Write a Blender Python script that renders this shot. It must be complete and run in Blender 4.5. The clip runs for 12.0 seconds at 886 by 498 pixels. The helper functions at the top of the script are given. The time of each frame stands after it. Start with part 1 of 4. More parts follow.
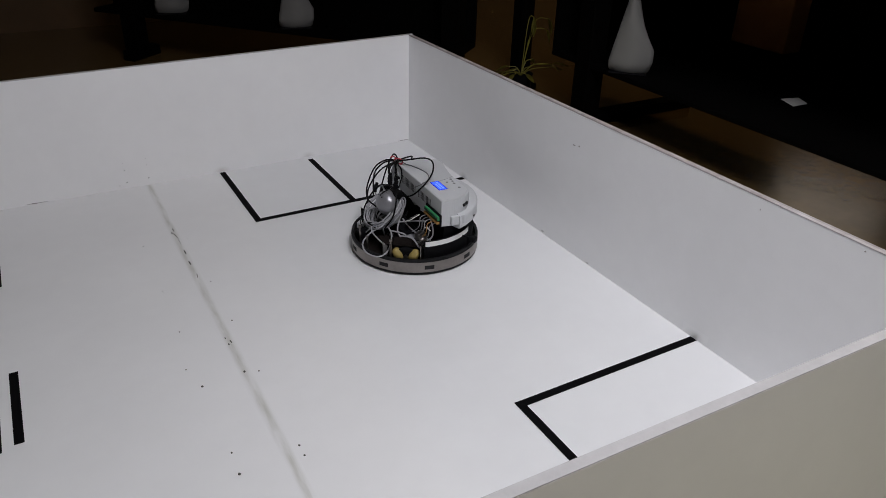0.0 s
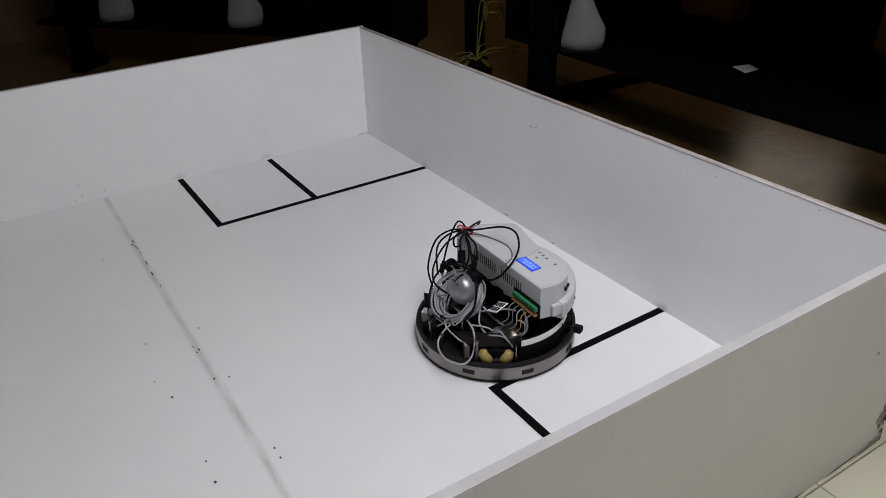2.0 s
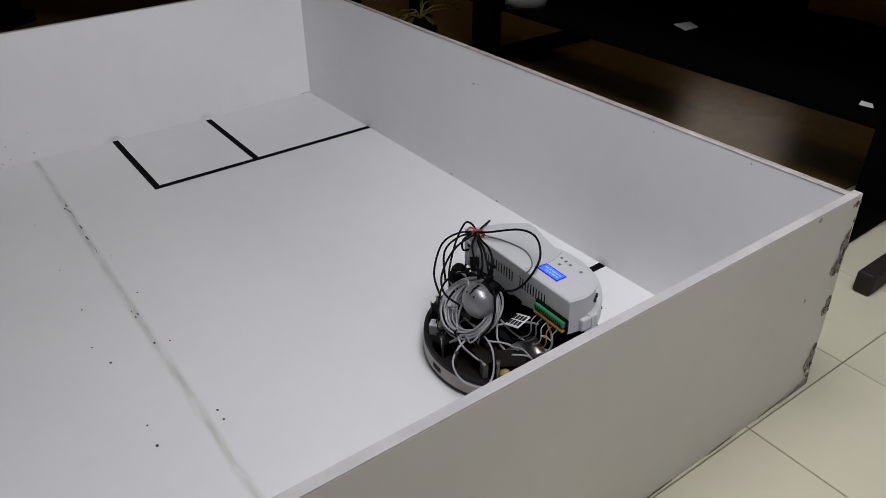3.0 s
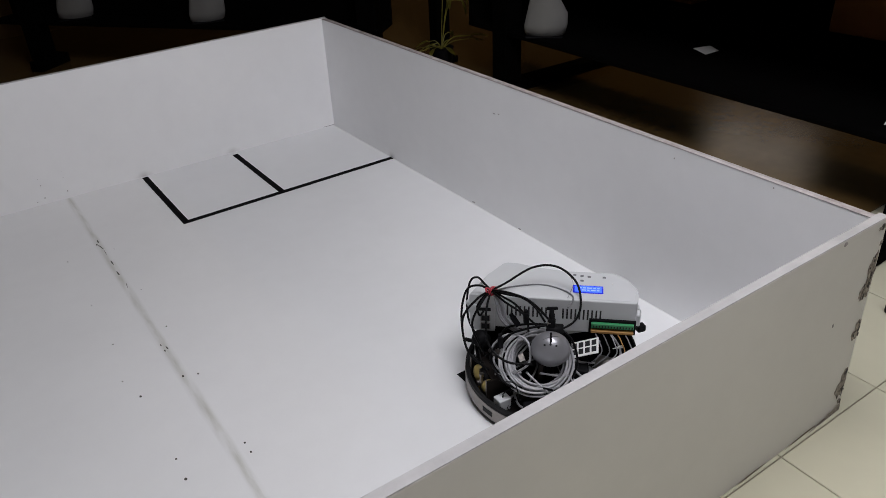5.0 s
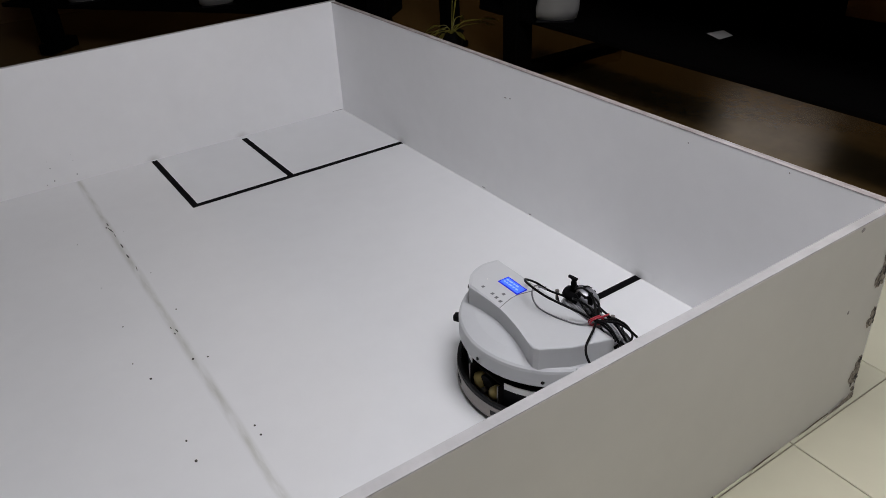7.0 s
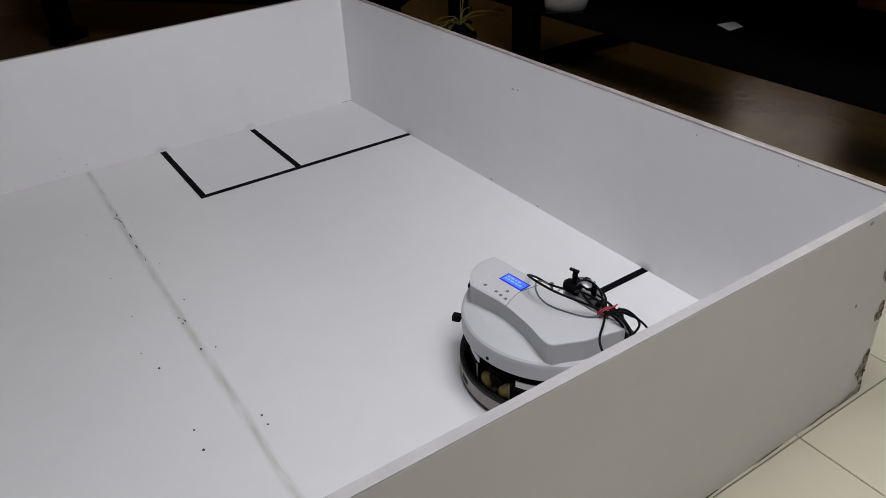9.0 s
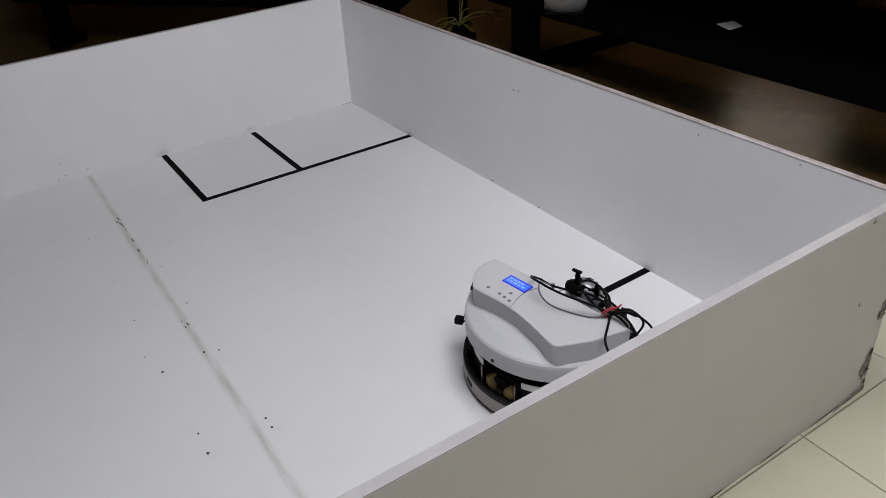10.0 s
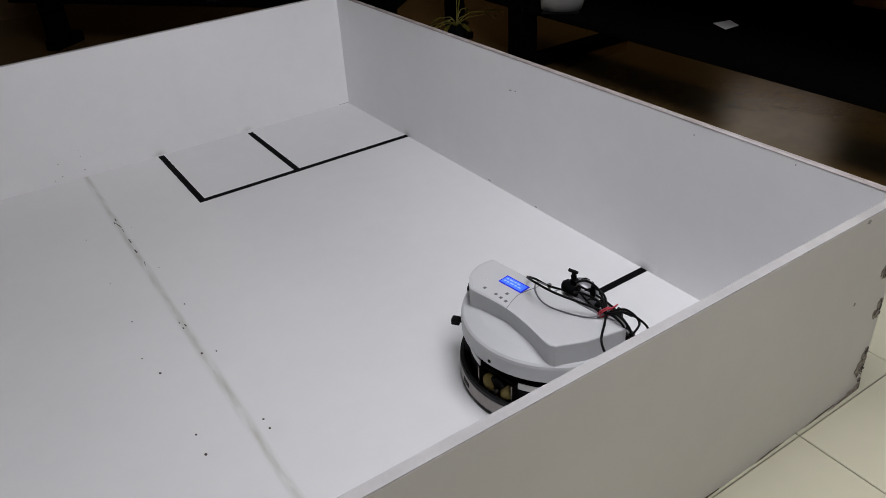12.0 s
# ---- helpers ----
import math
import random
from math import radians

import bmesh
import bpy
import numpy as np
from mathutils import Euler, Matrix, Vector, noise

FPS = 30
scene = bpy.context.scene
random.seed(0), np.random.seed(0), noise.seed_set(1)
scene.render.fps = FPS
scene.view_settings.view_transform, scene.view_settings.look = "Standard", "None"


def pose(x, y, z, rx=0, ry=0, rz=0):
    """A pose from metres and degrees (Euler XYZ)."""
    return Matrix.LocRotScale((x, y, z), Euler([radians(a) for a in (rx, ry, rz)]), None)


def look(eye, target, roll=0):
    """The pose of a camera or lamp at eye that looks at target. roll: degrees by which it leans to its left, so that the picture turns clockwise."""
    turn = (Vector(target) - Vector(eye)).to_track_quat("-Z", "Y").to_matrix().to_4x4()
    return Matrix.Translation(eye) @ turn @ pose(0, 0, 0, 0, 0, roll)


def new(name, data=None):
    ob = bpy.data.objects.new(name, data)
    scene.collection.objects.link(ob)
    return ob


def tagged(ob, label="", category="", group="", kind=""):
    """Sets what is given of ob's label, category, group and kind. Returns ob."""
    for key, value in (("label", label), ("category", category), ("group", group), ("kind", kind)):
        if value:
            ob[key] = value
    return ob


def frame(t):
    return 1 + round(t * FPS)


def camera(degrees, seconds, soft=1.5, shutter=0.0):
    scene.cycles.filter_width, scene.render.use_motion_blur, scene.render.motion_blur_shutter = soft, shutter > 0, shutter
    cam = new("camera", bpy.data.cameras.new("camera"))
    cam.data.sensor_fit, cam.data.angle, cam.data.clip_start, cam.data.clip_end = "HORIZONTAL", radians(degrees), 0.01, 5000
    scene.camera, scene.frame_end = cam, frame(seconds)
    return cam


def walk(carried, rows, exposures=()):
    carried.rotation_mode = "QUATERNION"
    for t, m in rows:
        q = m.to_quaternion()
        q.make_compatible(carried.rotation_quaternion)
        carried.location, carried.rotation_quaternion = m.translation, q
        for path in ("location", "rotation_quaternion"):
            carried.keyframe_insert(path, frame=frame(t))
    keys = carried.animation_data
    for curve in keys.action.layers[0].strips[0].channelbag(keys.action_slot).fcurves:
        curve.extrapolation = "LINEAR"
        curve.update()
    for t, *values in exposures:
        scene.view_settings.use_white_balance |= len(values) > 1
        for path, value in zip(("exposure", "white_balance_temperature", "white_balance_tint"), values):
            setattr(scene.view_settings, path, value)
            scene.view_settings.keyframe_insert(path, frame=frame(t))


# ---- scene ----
cam = camera(62.4, 12.0, soft=0.55)
PATH = [
    (0, (-1.214, -2.362, 0.991), (-0.331, -0.850, 0.024), 1.6),
    (0.5, (-1.206, -2.362, 0.984), (-0.274, -0.889, 0.002), 0.2),
    (1, (-1.214, -2.364, 0.989), (-0.281, -0.896, 0.002), 0.2),
    (1.5, (-1.205, -2.368, 0.983), (-0.294, -0.879, 0.007), -0.8),
    (2, (-1.192, -2.370, 0.985), (-0.255, -0.906, -0.004), -1.6),
    (2.2, (-1.185, -2.380, 0.987), (-0.202, -0.953, -0.010), -0.7),
    (2.5, (-1.176, -2.386, 0.981), (-0.138, -1.080, -0.122), -0.2),
    (2.6, (-1.178, -2.378, 0.978), (-0.116, -1.113, -0.149), 1.0),
    (2.8, (-1.190, -2.363, 0.992), (-0.150, -1.063, -0.118), 0.4),
    (3, (-1.178, -2.384, 0.975), (-0.165, -1.037, -0.103), -0.3),
    (3.2, (-1.184, -2.380, 0.976), (-0.171, -1.028, -0.096), -0.1),
    (4.8, (-1.182, -2.385, 0.988), (-0.189, -0.981, -0.036), -1.8),
    (5, (-1.173, -2.392, 0.987), (-0.196, -0.973, -0.029), -2.6),
    (5.5, (-1.178, -2.390, 0.990), (-0.201, -0.970, -0.024), -2.3),
    (6, (-1.175, -2.389, 0.979), (-0.213, -0.958, -0.034), -2.3),
    (6.5, (-1.177, -2.385, 0.979), (-0.211, -0.968, -0.051), -2.3),
    (6.6, (-1.183, -2.375, 0.979), (-0.216, -0.962, -0.055), -2.1),
    (6.8, (-1.194, -2.375, 0.981), (-0.230, -0.968, -0.064), -2.3),
    (7, (-1.177, -2.384, 0.977), (-0.227, -0.968, -0.067), -2.6),
    (7.2, (-1.183, -2.379, 0.978), (-0.229, -0.969, -0.070), -2.3),
    (8.8, (-1.180, -2.383, 0.977), (-0.252, -0.970, -0.091), -2.5),
    (9, (-1.175, -2.387, 0.977), (-0.251, -0.967, -0.085), -2.8),
    (9.5, (-1.179, -2.380, 0.977), (-0.257, -0.959, -0.086), -2.9),
    (10, (-1.179, -2.384, 0.979), (-0.254, -0.963, -0.081), -3.2),
    (10.5, (-1.181, -2.382, 0.979), (-0.261, -0.960, -0.086), -3.2),
    (11, (-1.172, -2.386, 0.981), (-0.264, -0.963, -0.092), -3.7),
    (11.5, (-1.171, -2.391, 0.987), (-0.228, -0.978, -0.068), -3.1),
    (12, (-1.177, -2.386, 0.984), (-0.249, -0.969, -0.080), -3.3),
]
walk(cam, [(t, look(eye, target, roll)) for t, eye, target, roll in PATH],
     [(0, 0.02), (2, 0.02), (3, -0.05), (5.5, 0.02), (7, -0.02), (12, -0.02)])


# ---- light ----
world = bpy.data.worlds.new("room_air")
scene.world = world
world.use_nodes = True
world.node_tree.nodes["Background"].inputs[0].default_value = (0.9, 0.92, 1.0, 1)
world.node_tree.nodes["Background"].inputs[1].default_value = 0.02

LAMP_AT = (-0.42, -2.02, 2.16)
lamp_data = bpy.data.lights.new("ceiling_tube_light", "AREA")
lamp_data.shape, lamp_data.size, lamp_data.size_y = "RECTANGLE", 1.5, 0.9
lamp_data.energy, lamp_data.color = 36.0, (0.94, 0.935, 1.0)
lamp = new("ceiling_tube_light", lamp_data)
lamp.matrix_world = pose(*LAMP_AT, 0, 0, 90)
FAR_LAMP_AT = (3.4, -0.6, 2.34)
far_data = bpy.data.lights.new("far_tube_light", "AREA")
far_data.shape, far_data.size, far_data.size_y = "RECTANGLE", 1.15, 0.5
far_data.energy, far_data.color = 12.5, (1.0, 0.72, 0.30)
far_lamp = new("far_tube_light", far_data)
far_lamp.matrix_world = pose(*FAR_LAMP_AT, 0, 0, 90)
END_LAMP_AT = (5.95, 1.75, 2.34)
end_data = bpy.data.lights.new("end_tube_light", "AREA")
end_data.shape, end_data.size, end_data.size_y = "RECTANGLE", 1.15, 0.5
end_data.energy, end_data.color = 3.3, (1.0, 0.84, 0.74)
end_lamp = new("end_tube_light", end_data)
end_lamp.matrix_world = pose(*END_LAMP_AT, 0, 0, 90)


# ---- materials ----
def material(name, colour, rough=0.5, metal=0.0, vary=0.0, scale=8.0, second=None, amount=0.5, bump=0.0, bump_scale=120.0, spec=0.5, coat=0.0, piece=0.0):
    """A surface with a broad and a fine variation of colour, and fine relief."""
    m = bpy.data.materials.new(name)
    m.use_nodes = True
    nt = m.node_tree
    b = nt.nodes["Principled BSDF"]
    b.inputs["Roughness"].default_value, b.inputs["Metallic"].default_value = rough, metal
    b.inputs["Specular IOR Level"].default_value = spec
    b.inputs["Coat Weight"].default_value = coat
    b.inputs["Base Color"].default_value = (*colour, 1)
    tc = nt.nodes.new("ShaderNodeTexCoord")
    last = None
    if vary or second:
        n1 = nt.nodes.new("ShaderNodeTexNoise")
        n1.inputs["Scale"].default_value, n1.inputs["Detail"].default_value = scale, 6
        nt.links.new(tc.outputs["Object"], n1.inputs["Vector"])
        n2 = nt.nodes.new("ShaderNodeTexNoise")
        n2.inputs["Scale"].default_value, n2.inputs["Detail"].default_value = scale * 9, 4
        nt.links.new(tc.outputs["Object"], n2.inputs["Vector"])
        mixf = nt.nodes.new("ShaderNodeMath")
        mixf.operation = "MULTIPLY_ADD"
        nt.links.new(n2.outputs["Fac"], mixf.inputs[0])
        mixf.inputs[1].default_value = 0.35
        nt.links.new(n1.outputs["Fac"], mixf.inputs[2])
        ramp = nt.nodes.new("ShaderNodeValToRGB")
        ramp.color_ramp.elements[0].position, ramp.color_ramp.elements[1].position = 0.45, 0.9
        dark = second or tuple(c * (1 - vary) for c in colour)
        ramp.color_ramp.elements[0].color = (*colour, 1)
        ramp.color_ramp.elements[1].color = (*[c + (d - c) * (1 if not second else amount) for c, d in zip(colour, dark)], 1)
        nt.links.new(mixf.outputs[0], ramp.inputs["Fac"])
        last = ramp.outputs["Color"]
        rr = nt.nodes.new("ShaderNodeMapRange")
        rr.inputs["To Min"].default_value, rr.inputs["To Max"].default_value = max(0.02, rough * 0.8), min(1, rough * 1.2)
        nt.links.new(n1.outputs["Fac"], rr.inputs["Value"])
        nt.links.new(rr.outputs["Result"], b.inputs["Roughness"])
    if piece:
        oi = nt.nodes.new("ShaderNodeObjectInfo")
        hsv = nt.nodes.new("ShaderNodeHueSaturation")
        mr = nt.nodes.new("ShaderNodeMapRange")
        mr.inputs["To Min"].default_value, mr.inputs["To Max"].default_value = 1 - piece, 1 + piece
        nt.links.new(oi.outputs["Random"], mr.inputs["Value"])
        nt.links.new(mr.outputs["Result"], hsv.inputs["Value"])
        if last:
            nt.links.new(last, hsv.inputs["Color"])
        else:
            hsv.inputs["Color"].default_value = (*colour, 1)
        last = hsv.outputs["Color"]
    if last:
        nt.links.new(last, b.inputs["Base Color"])
    if bump:
        n3 = nt.nodes.new("ShaderNodeTexNoise")
        n3.inputs["Scale"].default_value, n3.inputs["Detail"].default_value = bump_scale, 5
        nt.links.new(tc.outputs["Object"], n3.inputs["Vector"])
        bp = nt.nodes.new("ShaderNodeBump")
        bp.inputs["Strength"].default_value, bp.inputs["Distance"].default_value = bump, 0.002
        nt.links.new(n3.outputs["Fac"], bp.inputs["Height"])
        nt.links.new(bp.outputs["Normal"], b.inputs["Normal"])
    return m


def stained(name, base, stain, size, amount, rough, least=0.25, grain=(22, 22, 22)):
    """Board surface with a soft stain that fades out from the patch's own middle line or middle."""
    m = bpy.data.materials.new(name)
    m.use_nodes = True
    nt = m.node_tree
    bsdf = nt.nodes["Principled BSDF"]
    bsdf.inputs["Roughness"].default_value = rough
    coord = nt.nodes.new("ShaderNodeTexCoord")
    scale = nt.nodes.new("ShaderNodeMapping")
    scale.inputs["Scale"].default_value = size
    nt.links.new(coord.outputs["Object"], scale.inputs["Vector"])
    length = nt.nodes.new("ShaderNodeVectorMath")
    length.operation = "LENGTH"
    nt.links.new(scale.outputs["Vector"], length.inputs[0])
    fade = nt.nodes.new("ShaderNodeMapRange")
    fade.interpolation_type = "SMOOTHSTEP"
    for k, v in zip(("From Min", "From Max", "To Min", "To Max"), (0.0, 1.0, amount, 0.0)):
        fade.inputs[k].default_value = v
    nt.links.new(length.outputs["Value"], fade.inputs["Value"])
    cloud = nt.nodes.new("ShaderNodeTexNoise")
    cloud.inputs["Scale"].default_value = 1
    cloud.inputs["Detail"].default_value = 5
    stretch = nt.nodes.new("ShaderNodeMapping")
    stretch.inputs["Scale"].default_value = grain
    nt.links.new(coord.outputs["Object"], stretch.inputs["Vector"])
    nt.links.new(stretch.outputs["Vector"], cloud.inputs["Vector"])
    lift = nt.nodes.new("ShaderNodeMapRange")
    for k, v in zip(("From Min", "From Max", "To Min", "To Max"), (0.35, 0.65, least, 1.0)):
        lift.inputs[k].default_value = v
    nt.links.new(cloud.outputs["Fac"], lift.inputs["Value"])
    both = nt.nodes.new("ShaderNodeMath")
    both.operation = "MULTIPLY"
    nt.links.new(fade.outputs["Result"], both.inputs[0])
    nt.links.new(lift.outputs["Result"], both.inputs[1])
    mix = nt.nodes.new("ShaderNodeMix")
    mix.data_type = "RGBA"
    mix.inputs[6].default_value = (*base, 1)
    mix.inputs[7].default_value = (*stain, 1)
    nt.links.new(both.outputs[0], mix.inputs[0])
    nt.links.new(mix.outputs[2], bsdf.inputs["Base Color"])
    return m


def glowing(name, colour, strength):
    m = material(name, colour, 0.25)
    b = m.node_tree.nodes["Principled BSDF"]
    b.inputs["Emission Color"].default_value = (*colour, 1)
    b.inputs["Emission Strength"].default_value = strength
    return m


M_FLOORBOARD = material("white_melamine_floor", (0.76, 0.765, 0.775), 0.42, vary=0.06, scale=2.2, bump=0.06, bump_scale=60)
M_WALLBOARD = material("white_melamine_wall", (0.885, 0.885, 0.895), 0.5, vary=0.06, scale=2.3, bump=0.06, bump_scale=60)
M_OUTER = material("warm_white_laminate", (0.83, 0.815, 0.79), 0.5, vary=0.06, scale=2.5, bump=0.06, bump_scale=60)
M_EDGE = material("board_edge_band", (0.47, 0.46, 0.465), 0.5, vary=0.2, scale=14, bump=0.1)
M_CHIP = material("bare_chipboard", (0.50, 0.45, 0.39), 0.9, second=(0.08, 0.06, 0.05), amount=0.95, scale=130, bump=0.7, bump_scale=300)
M_WORNRIM = material("worn_edge_band", (0.50, 0.46, 0.455), 0.6, second=(0.17, 0.13, 0.12), amount=0.85, scale=9, bump=0.2)
M_BAREEDGE = material("worn_bare_edge", (0.26, 0.21, 0.19), 0.85, second=(0.55, 0.52, 0.51), amount=0.8, scale=22, bump=0.3)
M_TAPE = material("black_vinyl_tape", (0.004, 0.004, 0.0045), 0.75, vary=0.2, scale=20, bump=0.1, spec=0.035)
M_CAULK = stained("grey_dirty_sealant", (0.735, 0.74, 0.75), (0.45, 0.45, 0.41), (72, 0, 0), 0.8, 0.42, 0.25, (70, 11, 1))
M_HALO = stained("soft_grey_smudge", (0.868, 0.868, 0.878), (0.38, 0.36, 0.34), (28, 0, 42), 0.75, 0.5)
M_SPECK = material("dark_speck", (0.06, 0.055, 0.05), 0.8)
M_GRIME = material("brown_grime", (0.24, 0.20, 0.14), 0.9, vary=0.5, scale=40)
M_FAINT = material("faint_grey_speck", (0.30, 0.29, 0.29), 0.8)
M_SMUDGE = material("grey_scuff", (0.46, 0.44, 0.44), 0.7, vary=0.5, scale=60)
M_TILE = material("cream_glazed_tile", (0.595, 0.57, 0.435), 0.11, vary=0.06, scale=3, bump=0.02, bump_scale=20, piece=0.03)
M_GROUT = material("grey_brown_grout", (0.33, 0.29, 0.22), 0.9, vary=0.3, scale=20)
M_BENCH = material("black_bench_laminate", (0.0016, 0.0014, 0.0014), 0.9, vary=0.3, scale=6, spec=0.03)
M_RAIL = material("dark_brown_wood", (0.017, 0.010, 0.007), 0.7, vary=0.4, scale=10, bump=0.1)
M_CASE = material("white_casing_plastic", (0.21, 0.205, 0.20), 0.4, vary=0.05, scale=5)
M_PAPER = material("white_paper", (0.75, 0.74, 0.72), 0.8, vary=0.05, scale=9)
M_CARD = material("brown_cardboard", (0.30, 0.12, 0.03), 0.85, vary=0.2, scale=7)
M_LEAF = material("yellow_green_leaf", (0.26, 0.23, 0.035), 0.5, vary=0.6, scale=30)
M_ROOM = material("beige_room_wall", (0.30, 0.25, 0.19), 0.9, vary=0.1, scale=1.2)
M_PANELLING = material("dark_brown_panelling", (0.12, 0.062, 0.022), 0.6, vary=0.3, scale=2.5, bump=0.1)
M_MAT = material("dark_brown_floor_covering", (0.135, 0.082, 0.030), 0.17, vary=0.3, scale=3, bump=0.1)
M_CEIL = material("off_white_ceiling", (0.45, 0.44, 0.42), 0.9, vary=0.05, scale=1.2)
M_SHELL = material("light_grey_moulded_plastic", (0.52, 0.53, 0.545), 0.42, vary=0.04, scale=9, bump=0.12, bump_scale=900)
M_PANEL = material("paler_grey_keypad_film", (0.55, 0.56, 0.575), 0.35, vary=0.03, scale=20)
M_STEEL = material("brushed_stainless_steel", (0.30, 0.275, 0.26), 0.36, metal=1.0, vary=0.25, scale=14, bump=0.08, bump_scale=250)
M_RUBBER = material("black_rubber", (0.008, 0.008, 0.009), 0.6, spec=0.22, vary=0.3, scale=30, bump=0.1)
M_BLACK = material("black_plastic", (0.006, 0.006, 0.007), 0.6, spec=0.07, vary=0.3, scale=20)
M_DARK = material("dark_brown_tray", (0.011, 0.008, 0.007), 0.7, spec=0.12, vary=0.4, scale=25, bump=0.1)
M_ROLLER = material("ochre_rubber_roller", (0.33, 0.25, 0.075), 0.55, vary=0.25, scale=40)
M_BALL = material("silver_grey_plastic", (0.27, 0.27, 0.29), 0.34, metal=0.55, vary=0.08, scale=20)
M_GREYCABLE = material("grey_cable_sheath", (0.37, 0.37, 0.39), 0.4, vary=0.2, scale=40)
M_MIDCABLE = material("mid_grey_cable", (0.25, 0.25, 0.27), 0.4, vary=0.1, scale=40)
M_DARKCABLE = material("dark_grey_cable", (0.17, 0.17, 0.18), 0.45, vary=0.1, scale=40)
M_BLACKCABLE = material("black_cable_sheath", (0.004, 0.004, 0.0045), 0.45, spec=0.09, vary=0.3, scale=60)
M_RED = material("red_twist_tie", (0.42, 0.03, 0.05), 0.5, vary=0.2, scale=60)
M_GREEN = material("green_terminal_plastic", (0.03, 0.24, 0.09), 0.45, vary=0.15, scale=50)
M_ORANGE = material("orange_terminal_plastic", (0.36, 0.19, 0.05), 0.5, vary=0.15, scale=50)
M_WHITETAPE = material("white_reflective_strip", (0.76, 0.76, 0.75), 0.4, vary=0.05, scale=30)
M_SLOT = material("dark_opening", (0.01, 0.01, 0.011), 0.9)
M_VENT = material("vent_shadow_grey", (0.018, 0.018, 0.02), 0.9)
M_BUTTON = material("grey_keypad_rubber", (0.16, 0.16, 0.17), 0.6, vary=0.2, scale=60)
M_SCREEN = glowing("blue_lcd_backlight", (0.06, 0.16, 1.0), 0.6)
M_SCREENEDGE = glowing("deep_blue_lcd_edge", (0.02, 0.03, 0.55), 0.35)
M_GLYPH = glowing("pale_lcd_characters", (0.22, 0.34, 1.0), 0.7)
M_TUBE = glowing("lamp_diffuser", (1.0, 0.98, 0.95), 3.0)
M_DIMTUBE = glowing("dim_lamp_diffuser", (1.0, 0.8, 0.5), 0.6)
M_FRAME = material("white_enamelled_steel", (0.7, 0.7, 0.7), 0.4)


# ---- mesh helpers ----
def place_mesh(name, bm, mat, parent=None, label="", smooth=False):
    me = bpy.data.meshes.new(name)
    bmesh.ops.recalc_face_normals(bm, faces=bm.faces)
    bm.to_mesh(me)
    bm.free()
    me.materials.append(mat)
    if smooth:
        for p in me.polygons:
            p.use_smooth = True
    ob = new(name, me)
    if parent:
        ob.parent = parent
    if label:
        ob["label"] = label
    return ob


def part(name, bm, mat, parent, label="", smooth=False):
    return place_mesh(name, bm, mat, parent, label, smooth)


def block(x0, y0, z0, x1, y1, z1, bevel=0.0, seg=2, m=None):
    bm = bmesh.new()
    bmesh.ops.create_cube(bm, size=1)
    bmesh.ops.scale(bm, vec=(x1 - x0, y1 - y0, z1 - z0), verts=bm.verts)
    bmesh.ops.translate(bm, vec=((x0 + x1) / 2, (y0 + y1) / 2, (z0 + z1) / 2), verts=bm.verts)
    if bevel:
        bmesh.ops.bevel(bm, geom=list(bm.edges), offset=bevel, segments=seg, affect="EDGES", profile=0.5)
    if m is not None:
        bmesh.ops.transform(bm, matrix=m, verts=bm.verts)
    return bm


def prism(outline, z0, z1, bevel=0.0, seg=3):
    bm = bmesh.new()
    low = [bm.verts.new((x, y, z0)) for x, y in outline]
    high = [bm.verts.new((x, y, z1)) for x, y in outline]
    n = len(outline)
    bm.faces.new(low[::-1])
    top = bm.faces.new(high)
    for i in range(n):
        bm.faces.new((low[i], low[(i + 1) % n], high[(i + 1) % n], high[i]))
    if bevel:
        edges = list(top.edges)
        bmesh.ops.bevel(bm, geom=edges, offset=bevel, segments=seg, affect="EDGES", profile=0.5)
    return bm


def ring(r0, r1, z0, z1, a0=0.0, a1=360.0, n=96):
    """An upright hoop or a stretch of one, with walls."""
    bm = bmesh.new()
    full = a1 - a0 >= 359.9
    cols = []
    for i in range(n if full else n + 1):
        a = radians(a0 + (a1 - a0) * i / n)
        c, s = math.cos(a), math.sin(a)
        cols.append([bm.verts.new((r * c, r * s, z)) for r, z in ((r0, z0), (r1, z0), (r1, z1), (r0, z1))])
    for i in range(n):
        p, q = cols[i], cols[(i + 1) % len(cols)]
        for k in range(4):
            bm.faces.new((p[k], p[(k + 1) % 4], q[(k + 1) % 4], q[k]))
    if not full:
        bm.faces.new(cols[0])
        bm.faces.new(cols[-1][::-1])
    return bm


def lathe(profile, n=32, m=None):
    """A turned body round z from (radius, height) pairs."""
    bm = bmesh.new()
    rows = []
    for r, z in profile:
        rows.append([bm.verts.new((r * math.cos(2 * math.pi * i / n), r * math.sin(2 * math.pi * i / n), z)) for i in range(n)])
    for a, b in zip(rows, rows[1:]):
        for i in range(n):
            bm.faces.new((a[i], a[(i + 1) % n], b[(i + 1) % n], b[i]))
    bm.faces.new(rows[0][::-1])
    bm.faces.new(rows[-1])
    if m is not None:
        bmesh.ops.transform(bm, matrix=m, verts=bm.verts)
    return bm


